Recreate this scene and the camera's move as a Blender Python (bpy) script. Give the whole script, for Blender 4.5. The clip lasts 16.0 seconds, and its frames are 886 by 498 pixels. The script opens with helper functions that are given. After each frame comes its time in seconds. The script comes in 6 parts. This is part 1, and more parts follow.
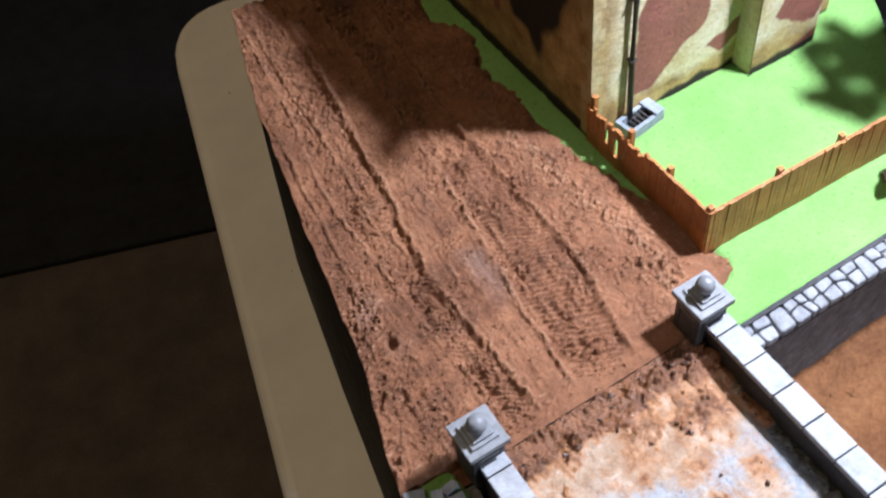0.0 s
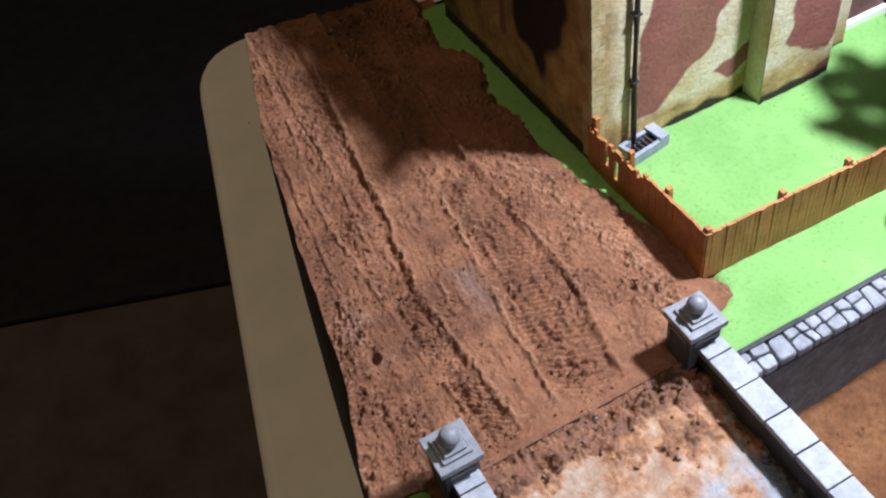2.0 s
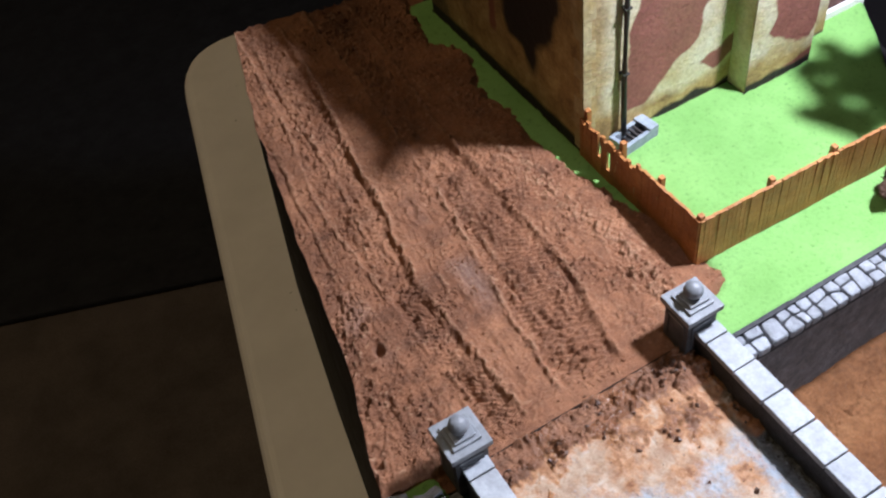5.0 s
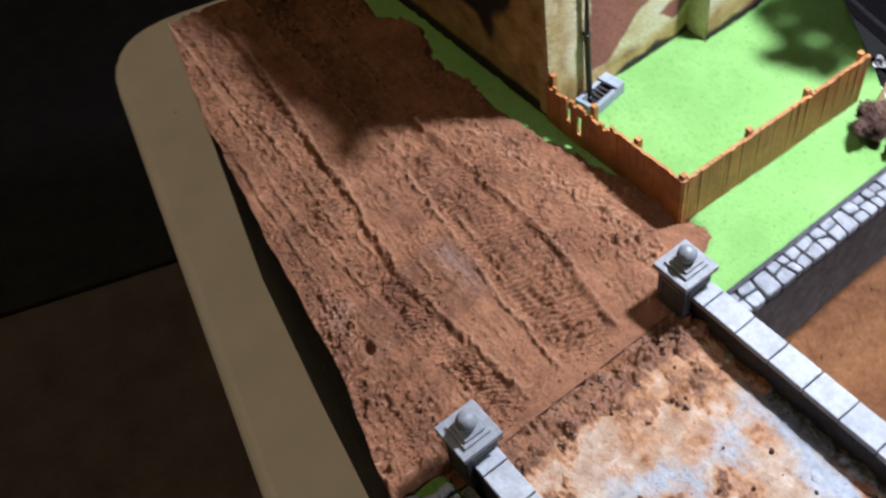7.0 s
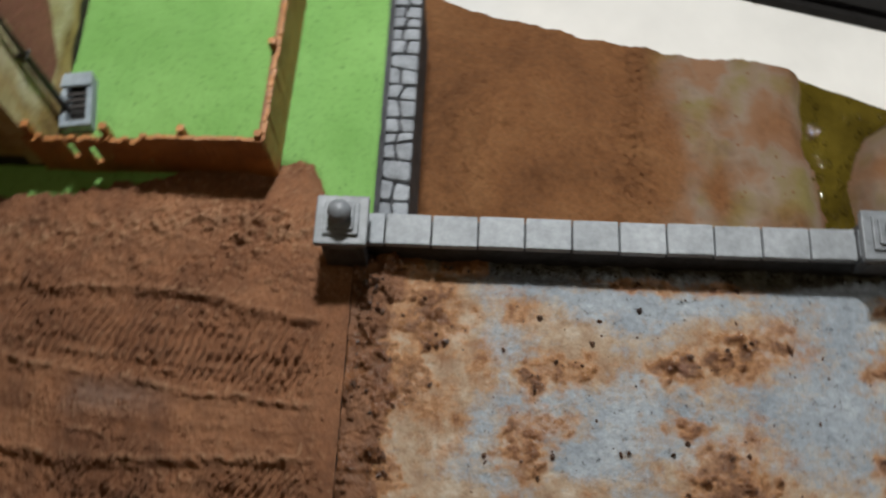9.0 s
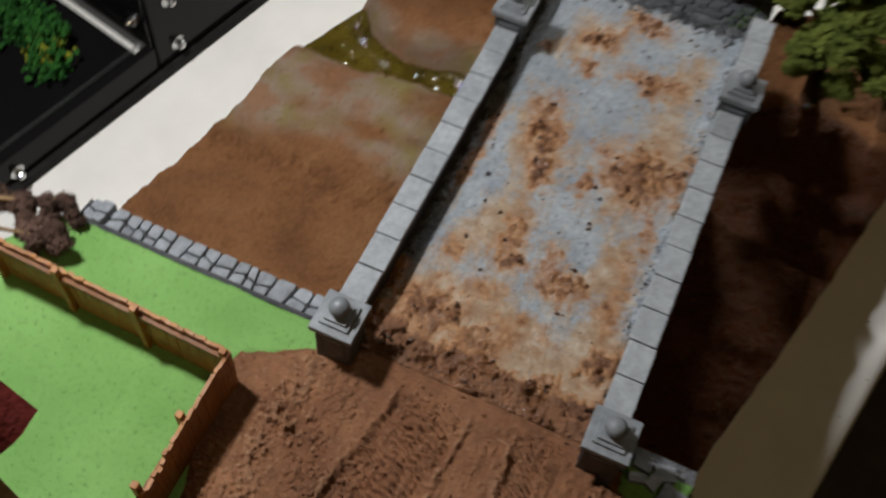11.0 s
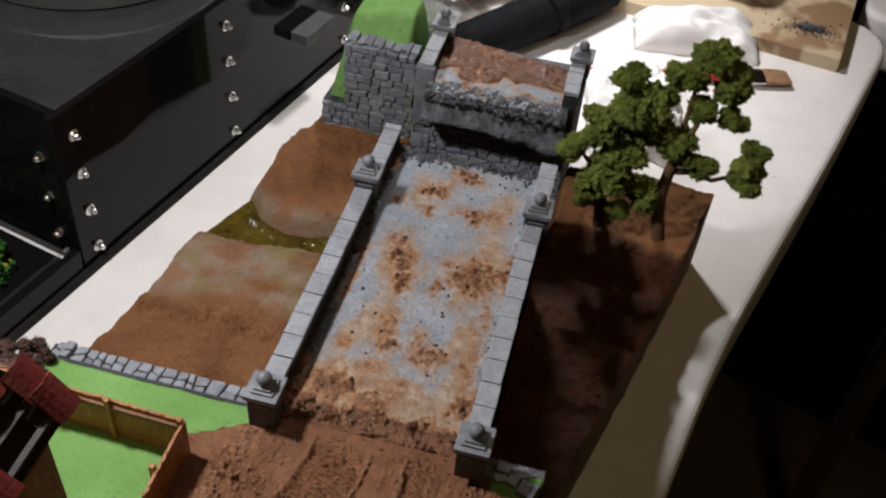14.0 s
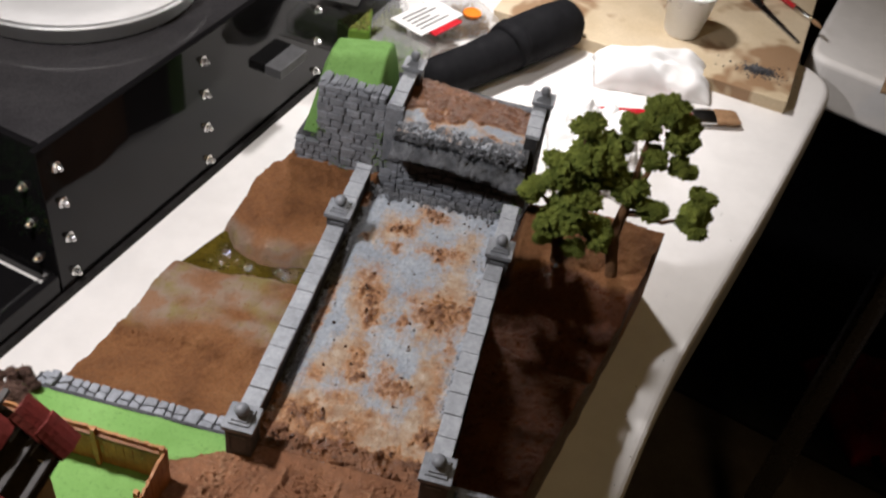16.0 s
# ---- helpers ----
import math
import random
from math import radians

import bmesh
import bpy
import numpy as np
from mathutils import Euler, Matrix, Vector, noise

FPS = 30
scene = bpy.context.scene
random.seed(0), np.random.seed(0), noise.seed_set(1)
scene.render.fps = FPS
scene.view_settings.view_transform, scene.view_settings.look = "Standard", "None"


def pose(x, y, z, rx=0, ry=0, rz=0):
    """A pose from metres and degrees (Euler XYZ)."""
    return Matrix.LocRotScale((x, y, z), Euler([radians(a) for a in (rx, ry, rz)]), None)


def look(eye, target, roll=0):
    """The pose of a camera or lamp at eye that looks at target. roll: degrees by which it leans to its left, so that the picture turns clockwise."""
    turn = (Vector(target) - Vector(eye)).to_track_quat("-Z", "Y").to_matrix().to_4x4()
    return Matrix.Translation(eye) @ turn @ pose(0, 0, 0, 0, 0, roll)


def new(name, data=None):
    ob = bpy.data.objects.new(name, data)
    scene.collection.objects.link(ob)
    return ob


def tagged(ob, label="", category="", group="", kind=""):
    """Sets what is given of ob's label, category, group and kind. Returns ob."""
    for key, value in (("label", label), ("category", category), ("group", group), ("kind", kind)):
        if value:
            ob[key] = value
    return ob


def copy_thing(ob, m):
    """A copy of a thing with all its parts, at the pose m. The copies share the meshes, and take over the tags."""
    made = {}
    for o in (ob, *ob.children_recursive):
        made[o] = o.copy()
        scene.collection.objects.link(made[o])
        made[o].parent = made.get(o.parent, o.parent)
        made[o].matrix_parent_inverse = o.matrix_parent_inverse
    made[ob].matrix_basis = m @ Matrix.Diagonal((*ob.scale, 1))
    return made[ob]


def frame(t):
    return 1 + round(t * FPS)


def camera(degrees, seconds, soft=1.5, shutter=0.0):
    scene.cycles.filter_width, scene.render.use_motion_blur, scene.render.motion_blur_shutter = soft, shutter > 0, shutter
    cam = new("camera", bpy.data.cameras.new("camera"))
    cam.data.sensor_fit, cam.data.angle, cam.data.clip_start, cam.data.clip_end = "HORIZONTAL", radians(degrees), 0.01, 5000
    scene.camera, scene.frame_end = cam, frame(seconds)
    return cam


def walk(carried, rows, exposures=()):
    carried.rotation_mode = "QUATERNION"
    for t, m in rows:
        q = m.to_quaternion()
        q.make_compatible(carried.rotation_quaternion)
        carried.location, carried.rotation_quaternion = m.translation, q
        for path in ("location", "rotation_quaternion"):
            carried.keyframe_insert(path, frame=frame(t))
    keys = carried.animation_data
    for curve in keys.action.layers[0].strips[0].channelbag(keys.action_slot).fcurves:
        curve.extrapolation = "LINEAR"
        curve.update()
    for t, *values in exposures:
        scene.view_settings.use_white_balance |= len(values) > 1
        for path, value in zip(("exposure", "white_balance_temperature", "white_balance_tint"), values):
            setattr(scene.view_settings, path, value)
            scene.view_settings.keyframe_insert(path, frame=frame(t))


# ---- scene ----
import functools

cam = camera(48.22, 16.0, 2.2, 0.5)
PATH = [
    (0, (0.07327, 0.08969, 0.28709), (-0.00179, -0.07694, 0.04919), -9.130),
    (0.5, (0.06712, 0.09822, 0.28173), (-0.00813, -0.08067, 0.05295), -9.082),
    (1, (0.06567, 0.10235, 0.27603), (-0.00345, -0.08214, 0.04978), -10.581),
    (1.5, (0.06317, 0.10199, 0.27644), (-0.00521, -0.08317, 0.05052), -10.337),
    (2, (0.06456, 0.10208, 0.27345), (-0.00645, -0.08452, 0.04953), -9.954),
    (2.5, (0.06545, 0.10323, 0.27394), (-0.00416, -0.08269, 0.04902), -10.097),
    (3, (0.06542, 0.10363, 0.27473), (-0.00600, -0.08060, 0.04899), -9.908),
    (3.5, (0.06616, 0.10362, 0.27458), (-0.00597, -0.07988, 0.04848), -10.043),
    (6, (0.07577, 0.09559, 0.27955), (-0.00813, -0.08143, 0.05233), -9.458),
    (6.5, (0.07663, 0.09080, 0.27866), (-0.00966, -0.08056, 0.04803), -9.832),
    (7, (0.07418, 0.08592, 0.27724), (-0.01163, -0.07647, 0.04003), -11.822),
    (7.5, (0.07014, 0.07638, 0.27077), (-0.02727, -0.06476, 0.02463), -13.520),
    (8, (0.07952, 0.07218, 0.26425), (-0.03535, -0.04460, 0.01292), -12.606),
    (8.2, (0.07455, 0.06084, 0.26918), (-0.04511, -0.02942, 0.00930), -9.178),
    (10.3, (0.01782, -0.02783, 0.25699), (-0.06116, 0.05328, -0.02083), 0.770),
    (10.5, (0.01618, -0.04626, 0.25591), (-0.05085, 0.05936, -0.01677), 5.717),
    (11, (0.01903, -0.08752, 0.28270), (-0.03074, 0.06240, 0.02766), 6.739),
    (11.5, (0.03207, -0.11546, 0.29237), (-0.00733, 0.06364, 0.05494), 7.597),
    (12, (0.03955, -0.13129, 0.29949), (0.00261, 0.05927, 0.07075), 6.365),
    (12.5, (0.04091, -0.14555, 0.30880), (0.00358, 0.05474, 0.08860), 5.714),
    (13, (0.04130, -0.15692, 0.31624), (0.00449, 0.05615, 0.10828), 5.768),
    (13.5, (0.04145, -0.16483, 0.31627), (0.00356, 0.05118, 0.11156), 5.788),
    (14, (0.04578, -0.16727, 0.32224), (0.00851, 0.04694, 0.11554), 5.775),
    (14.5, (0.04653, -0.16915, 0.32487), (0.00919, 0.04247, 0.11553), 6.486),
    (15, (0.04394, -0.17055, 0.32458), (0.00882, 0.04088, 0.11466), 7.074),
    (15.5, (0.04507, -0.16986, 0.32930), (0.01505, 0.04322, 0.12027), 8.887),
    (16, (0.04337, -0.17721, 0.34542), (0.01742, 0.04155, 0.14178), 9.024),
]
EXPOSURES = [(0.0, 1.32, 5500, 9), (0.6, 1.20, 5500, 9), (1.2, 1.12, 5500, 9), (2.0, 1.08, 5500, 9), (7.0, 1.05, 5540, 8), (7.5, 0.72, 6030, 4), (7.8, 0.50, 6250, 1), (8.2, 0.12, 6330, 0), (10.3, -0.16, 6280, -3), (10.6, -0.18, 6280, -2), (11.5, -0.30, 6350, 4), (12.4, -0.30, 6330, 6), (13.0, -0.22, 6300, 7), (15.5, -0.20, 6350, 8), (16.0, 0.06, 6400, 8)]
walk(cam, [(t, look(eye, target, roll)) for t, eye, target, roll in PATH], EXPOSURES)

# ---- units: all plan numbers below are in U, U metres each; TOP is the table top in the plan ----
U = 0.07
TOP = -1.36
G, LAWN, RAV = -0.27, -0.285, -0.88

# ---- world and lamps ----
world = bpy.data.worlds.new("world")
scene.world = world
world.use_nodes = True
world.node_tree.nodes["Background"].inputs["Color"].default_value = (1.0, 0.86, 0.70, 1)
world.node_tree.nodes["Background"].inputs["Strength"].default_value = 0.018


def at(x, y, z):
    """A plan point in metres."""
    return Vector((x * U, y * U, (z - TOP) * U))


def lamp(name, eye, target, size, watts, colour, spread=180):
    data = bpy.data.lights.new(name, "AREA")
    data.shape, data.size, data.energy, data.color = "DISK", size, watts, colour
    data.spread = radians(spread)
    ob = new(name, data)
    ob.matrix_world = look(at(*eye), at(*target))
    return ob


lamp("desk_lamp", (-2.2, 0.15, 3.2), (-0.75, 0.1, -0.8), 0.024, 1.0, (1.0, 0.94, 0.95))
lamp("table_lamp", (-0.7, 5.9, 3.0), (0.5, 5.0, -1.36), 0.04, 0.66, (1.0, 0.93, 0.92), 115)
# Unseen warm fill from above, added to lift the shadows.
lamp("warm_fill_light", (8, -8, 22.5), (8, -8, 0), 0.35, 2.9, (1.0, 0.68, 0.34))


# ---- materials ----
def nodes_of(name):
    m = bpy.data.materials.new(name)
    m.use_nodes = True
    return m, m.node_tree, m.node_tree.nodes["Principled BSDF"]


def place(nt, scale):
    """World place in plan units times scale."""
    geo = nt.nodes.new("ShaderNodeNewGeometry")
    mul = nt.nodes.new("ShaderNodeVectorMath")
    mul.operation = "SCALE"
    mul.inputs["Scale"].default_value = scale / U
    nt.links.new(geo.outputs["Position"], mul.inputs[0])
    return mul.outputs[0]


def noise_tex(nt, scale, detail=4.0, rough=0.6, distort=0.0):
    n = nt.nodes.new("ShaderNodeTexNoise")
    n.inputs["Scale"].default_value = 1.0
    n.inputs["Detail"].default_value = detail
    n.inputs["Roughness"].default_value = rough
    n.inputs["Distortion"].default_value = distort
    nt.links.new(place(nt, scale), n.inputs["Vector"])
    return n.outputs["Fac"]


def ramp(nt, fac, stops):
    r = nt.nodes.new("ShaderNodeValToRGB")
    while len(r.color_ramp.elements) < len(stops):
        r.color_ramp.elements.new(0.5)
    for el, (p, c) in zip(r.color_ramp.elements, stops):
        el.position = p
        el.color = (*c, 1) if len(c) == 3 else c
    nt.links.new(fac, r.inputs["Fac"])
    return r.outputs["Color"]


def mixc(nt, fac, a, b, mode="MIX"):
    m = nt.nodes.new("ShaderNodeMix")
    m.data_type, m.blend_type = "RGBA", mode
    for sock, v in ((m.inputs["Factor"], fac), (m.inputs["A"], a), (m.inputs["B"], b)):
        if isinstance(v, (int, float)):
            sock.default_value = v
        elif isinstance(v, tuple):
            sock.default_value = (*v, 1)
        else:
            nt.links.new(v, sock)
    return m.outputs["Result"]


def grey(v):
    return (v, v, v)


def bump(nt, bsdf, height, strength=0.5, distance=0.01):
    b = nt.nodes.new("ShaderNodeBump")
    b.inputs["Strength"].default_value = strength
    b.inputs["Distance"].default_value = distance * U
    nt.links.new(height, b.inputs["Height"])
    nt.links.new(b.outputs["Normal"], bsdf.inputs["Normal"])


def surface(name, dark, light, rough=0.7, coarse=4.0, fine=40.0, relief=0.3, metal=0.0, random_tint=0.0, deep=0.01, coat=0.0):
    """A painted or natural surface: two scales of colour, uneven gloss, fine relief."""
    m, nt, b = nodes_of(name)
    big = ramp(nt, noise_tex(nt, coarse), [(0.3, dark), (0.7, light)])
    small = ramp(nt, noise_tex(nt, fine, 3.0), [(0.3, grey(0.72)), (0.7, grey(1.0))])
    col = mixc(nt, 1.0, big, small, "MULTIPLY")
    if random_tint:
        info = nt.nodes.new("ShaderNodeObjectInfo")
        col = mixc(nt, 1.0, col, ramp(nt, info.outputs["Random"], [(0.0, grey(1 - random_tint)), (1.0, grey(1.0))]), "MULTIPLY")
    nt.links.new(col, b.inputs["Base Color"])
    nt.links.new(ramp(nt, noise_tex(nt, coarse * 2.3), [(0.3, grey(max(rough - 0.1, 0.02))), (0.7, grey(min(rough + 0.1, 1)))]), b.inputs["Roughness"])
    b.inputs["Metallic"].default_value = metal
    b.inputs["Coat Weight"].default_value = coat
    if relief:
        bump(nt, b, noise_tex(nt, fine * 1.4, 4.0), relief, deep)
    return m


def plain(name, colour, rough=0.5, metal=0.0, relief=0.0, transmission=0.0, alpha=1.0, ior=1.45):
    """A plain manufactured surface with faint smudges in its gloss."""
    m, nt, b = nodes_of(name)
    d = tuple(c * 0.92 for c in colour)
    nt.links.new(ramp(nt, noise_tex(nt, 3.0), [(0.35, d), (0.65, colour)]), b.inputs["Base Color"])
    nt.links.new(ramp(nt, noise_tex(nt, 5.0), [(0.3, grey(rough * 0.85)), (0.7, grey(min(rough * 1.2 + 0.01, 1)))]), b.inputs["Roughness"])
    b.inputs["Metallic"].default_value = metal
    b.inputs["Transmission Weight"].default_value = transmission
    b.inputs["Alpha"].default_value = alpha
    b.inputs["IOR"].default_value = ior
    if relief:
        bump(nt, b, noise_tex(nt, 30.0), relief, 0.01)
    return m


def mud_colour(nt):
    big = ramp(nt, noise_tex(nt, 3.2, 5.0, 0.65, 0.4), [(0.28, (0.118, 0.053, 0.028)), (0.5, (0.212, 0.098, 0.050)), (0.72, (0.300, 0.150, 0.079))])
    fine = ramp(nt, noise_tex(nt, 95.0, 4.0, 0.75), [(0.30, grey(0.55)), (0.42, grey(0.95)), (0.62, grey(1.0)), (0.75, (1.3, 1.22, 1.12))])
    mid = ramp(nt, noise_tex(nt, 16.0, 4.0, 0.7), [(0.35, (0.80, 0.76, 0.74)), (0.6, (1.10, 1.04, 0.98))])
    return mixc(nt, 0.85, mixc(nt, 1.0, big, mid, "MULTIPLY"), fine, "MULTIPLY")


def attr(nt, name):
    a = nt.nodes.new("ShaderNodeAttribute")
    a.attribute_name = name
    return a.outputs["Fac"]


def mud_material(name="mud"):
    """Red-brown mud with pale dry-brushed crumbs and a few grey stains."""
    m, nt, b = nodes_of(name)
    b.inputs["Specular IOR Level"].default_value = 0.32
    col = mud_colour(nt)
    stain = ramp(nt, noise_tex(nt, 40.0, 4.0, 0.7), [(0.35, (0.105, 0.072, 0.062)), (0.65, (0.225, 0.165, 0.138))])
    col = mixc(nt, ramp(nt, attr(nt, "grey_stain"), [(0.15, grey(0)), (0.95, grey(0.5))]), col, stain)
    crumb = ramp(nt, noise_tex(nt, 70.0, 3.0, 0.7), [(0.35, (0.34, 0.180, 0.095)), (0.65, (0.50, 0.325, 0.200))])
    col = mixc(nt, ramp(nt, attr(nt, "dry"), [(0.15, grey(0)), (0.95, grey(0.62))]), col, crumb)
    nt.links.new(col, b.inputs["Base Color"])
    nt.links.new(ramp(nt, noise_tex(nt, 9.0, 4.0), [(0.35, grey(0.52)), (0.62, grey(0.82))]), b.inputs["Roughness"])
    bump(nt, b, noise_tex(nt, 110.0, 5.0, 0.8), 0.8, 0.010)
    return m


def ravine_material():
    """Earth that turns wet and glossy beside the stream and darker in the bridge's shade, with ochre and grey washes.
    """
    m, nt, b = nodes_of("ravine_earth")
    b.inputs["Specular IOR Level"].default_value = 0.3
    big = ramp(nt, noise_tex(nt, 2.6, 5.0, 0.6, 0.5), [(0.25, (0.185, 0.078, 0.031)), (0.5, (0.310, 0.136, 0.053)), (0.75, (0.41, 0.200, 0.084))])
    fine = ramp(nt, noise_tex(nt, 60.0, 4.0, 0.7), [(0.3, grey(0.55)), (0.6, grey(1.0))])
    col = mixc(nt, 0.75, big, fine, "MULTIPLY")
    wash = ramp(nt, noise_tex(nt, 4.5, 3.0), [(0.38, (0.36, 0.20, 0.115)), (0.5, (0.38, 0.285, 0.215)), (0.66, (0.31, 0.25, 0.095))])
    col = mixc(nt, attr(nt, "wash"), col, wash)
    # Darkens the wet banks and, beyond the bridge, stands in for its shade.
    col = mixc(nt, attr(nt, "wet_shade"), col, mixc(nt, 1.0, col, (0.36, 0.27, 0.235), "MULTIPLY"))
    nt.links.new(col, b.inputs["Base Color"])
    gloss = ramp(nt, noise_tex(nt, 26.0, 4.0, 0.7), [(0.36, grey(0.10)), (0.56, grey(0.50))])
    nt.links.new(mixc(nt, attr(nt, "wet_shade"), grey(0.78), gloss), b.inputs["Roughness"])
    bump(nt, b, noise_tex(nt, 45.0, 6.0, 0.8), 1.0, 0.022)
    return m


def total(nt, a, b, gain, shift):
    """a + gain * b + shift"""
    m = nt.nodes.new("ShaderNodeMath")
    m.operation = "MULTIPLY_ADD"
    nt.links.new(b, m.inputs[0])
    m.inputs[1].default_value = gain
    nt.links.new(a, m.inputs[2])
    n = nt.nodes.new("ShaderNodeMath")
    n.operation = "ADD"
    nt.links.new(m.outputs[0], n.inputs[0])
    n.inputs[1].default_value = shift
    return n.outputs[0]


def road_material():
    """Pale grey road with a film of tan dust, orange stains and clotted mud."""
    m, nt, b = nodes_of("road_surface")
    b.inputs["Specular IOR Level"].default_value = 0.38
    stone = ramp(nt, noise_tex(nt, 6.0, 6.0, 0.65), [(0.28, (0.200, 0.228, 0.266)), (0.5, (0.275, 0.305, 0.343)), (0.72, (0.370, 0.396, 0.428))])
    specks = ramp(nt, noise_tex(nt, 42.0, 4.0, 0.7), [(0.31, grey(0.10)), (0.39, grey(0.85)), (0.55, grey(1.0)), (0.68, grey(1.2))])
    stone = mixc(nt, 0.9, stone, specks, "MULTIPLY")
    fine = noise_tex(nt, 38.0, 6.0, 0.78)
    ragged = noise_tex(nt, 15.0, 7.0, 0.78)
    dust_f = total(nt, attr(nt, "dust"), fine, 1.3, -0.65)
    mud_f = total(nt, attr(nt, "mud"), ragged, 0.95, -0.40)
    dust = ramp(nt, noise_tex(nt, 11.0, 5.0, 0.7), [(0.36, (0.25, 0.140, 0.068)), (0.52, (0.355, 0.245, 0.150)), (0.72, (0.50, 0.43, 0.345))])
    stain = ramp(nt, noise_tex(nt, 22.0, 5.0, 0.7), [(0.32, (0.19, 0.075, 0.024)), (0.65, (0.38, 0.172, 0.058))])
    mud = mixc(nt, ramp(nt, noise_tex(nt, 15.0, 5.0, 0.7), [(0.38, grey(0.25)), (0.60, grey(0.85))]), mud_colour(nt), (0.075, 0.032, 0.016))
    col = mixc(nt, ramp(nt, dust_f, [(0.16, grey(0)), (0.62, grey(0.88))]), stone, dust)
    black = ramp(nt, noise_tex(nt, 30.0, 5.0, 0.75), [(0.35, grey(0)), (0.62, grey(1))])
    # Blackens the strip by the parapet: wash and cast shade together.
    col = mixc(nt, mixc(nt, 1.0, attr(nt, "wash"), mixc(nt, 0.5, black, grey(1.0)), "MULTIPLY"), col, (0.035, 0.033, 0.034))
    col = mixc(nt, ramp(nt, mud_f, [(0.26, grey(0)), (0.55, grey(0.8))]), col, stain)
    col = mixc(nt, ramp(nt, mud_f, [(0.50, grey(0)), (0.74, grey(0.9))]), col, mud)
    nt.links.new(col, b.inputs["Base Color"])
    damp = ramp(nt, noise_tex(nt, 8.0), [(0.42, grey(0.20)), (0.58, grey(0.72))])
    nt.links.new(mixc(nt, ramp(nt, mud_f, [(0.30, grey(0)), (0.55, grey(1))]), grey(0.66), damp), b.inputs["Roughness"])
    bump(nt, b, noise_tex(nt, 60.0, 5.0, 0.7), 0.6, 0.014)
    return m


def lawn_material():
    m, nt, b = nodes_of("lawn_paint")
    big = ramp(nt, noise_tex(nt, 3.0, 4.0), [(0.3, (0.150, 0.305, 0.078)), (0.7, (0.20, 0.375, 0.11))])
    fine = ramp(nt, noise_tex(nt, 60.0, 3.0, 0.7), [(0.28, grey(0.35)), (0.36, grey(0.85)), (0.5, grey(1.0))])
    nt.links.new(mixc(nt, 0.7, big, fine, "MULTIPLY"), b.inputs["Base Color"])
    b.inputs["Roughness"].default_value = 0.75
    bump(nt, b, noise_tex(nt, 60.0, 4.0, 0.7), 0.5, 0.012)
    return m


def camouflage_material():
    """Cream plaster; red carries the sprayed patches, soot the burnt stains and the dark wall foot, ochre the
    yellow-brown washes.
    """
    m, nt, b = nodes_of("camouflage_plaster")
    cream = ramp(nt, noise_tex(nt, 3.6, 5.0), [(0.28, (0.44, 0.34, 0.15)), (0.42, (0.58, 0.51, 0.30)), (0.58, (0.66, 0.615, 0.45))])
    wash = ramp(nt, noise_tex(nt, 7.0, 5.0, 0.65), [(0.30, (0.165, 0.092, 0.028)), (0.5, (0.375, 0.25, 0.082)), (0.7, (0.56, 0.43, 0.175))])

    def edged(name, scale, amount):
        add = nt.nodes.new("ShaderNodeMath")
        add.operation = "MULTIPLY_ADD"
        nt.links.new(noise_tex(nt, scale, 5.0, 0.7), add.inputs[0])
        add.inputs[1].default_value = amount
        nt.links.new(attr(nt, name), add.inputs[2])
        return add.outputs[0]

    col = mixc(nt, ramp(nt, edged("ochre", 8.0, 0.7), [(0.45, grey(0)), (1.05, grey(0.95))]), cream, wash)
    red = ramp(nt, noise_tex(nt, 7.0, 5.0), [(0.3, (0.185, 0.055, 0.042)), (0.7, (0.275, 0.092, 0.070))])
    col = mixc(nt, ramp(nt, edged("red", 11.0, 0.9), [(0.72, grey(0)), (1.12, grey(0.96))]), col, red)
    grime = ramp(nt, noise_tex(nt, 2.2, 5.0, 0.65), [(0.50, grey(0)), (0.78, grey(0.45))])
    col = mixc(nt, grime, col, (0.20, 0.13, 0.05))
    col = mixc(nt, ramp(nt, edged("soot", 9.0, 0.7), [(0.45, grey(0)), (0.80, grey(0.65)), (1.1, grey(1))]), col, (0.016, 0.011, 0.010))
    fine = ramp(nt, noise_tex(nt, 60.0, 3.0), [(0.3, grey(0.78)), (0.6, grey(1.0))])
    nt.links.new(mixc(nt, 1.0, col, fine, "MULTIPLY"), b.inputs["Base Color"])
    b.inputs["Roughness"].default_value = 0.75
    bump(nt, b, noise_tex(nt, 45.0, 4.0), 0.4, 0.012)
    return m


def board_material():
    """Pale fibreboard with brown, rusty paint stains."""
    m, nt, b = nodes_of("stained_fibreboard")
    base = ramp(nt, noise_tex(nt, 2.0, 4.0), [(0.3, (0.60, 0.48, 0.31)), (0.7, (0.70, 0.58, 0.41))])
    stain = ramp(nt, noise_tex(nt, 1.25, 3.0, 0.55, 0.3), [(0.54, grey(0)), (0.60, grey(0.8))])
    col = mixc(nt, stain, base, (0.26, 0.13, 0.055))
    nt.links.new(mixc(nt, 1.0, col, ramp(nt, noise_tex(nt, 50.0), [(0.3, grey(0.88)), (0.7, grey(1.0))]), "MULTIPLY"), b.inputs["Base Color"])
    b.inputs["Roughness"].default_value = 0.6
    bump(nt, b, noise_tex(nt, 40.0), 0.1, 0.01)
    return m


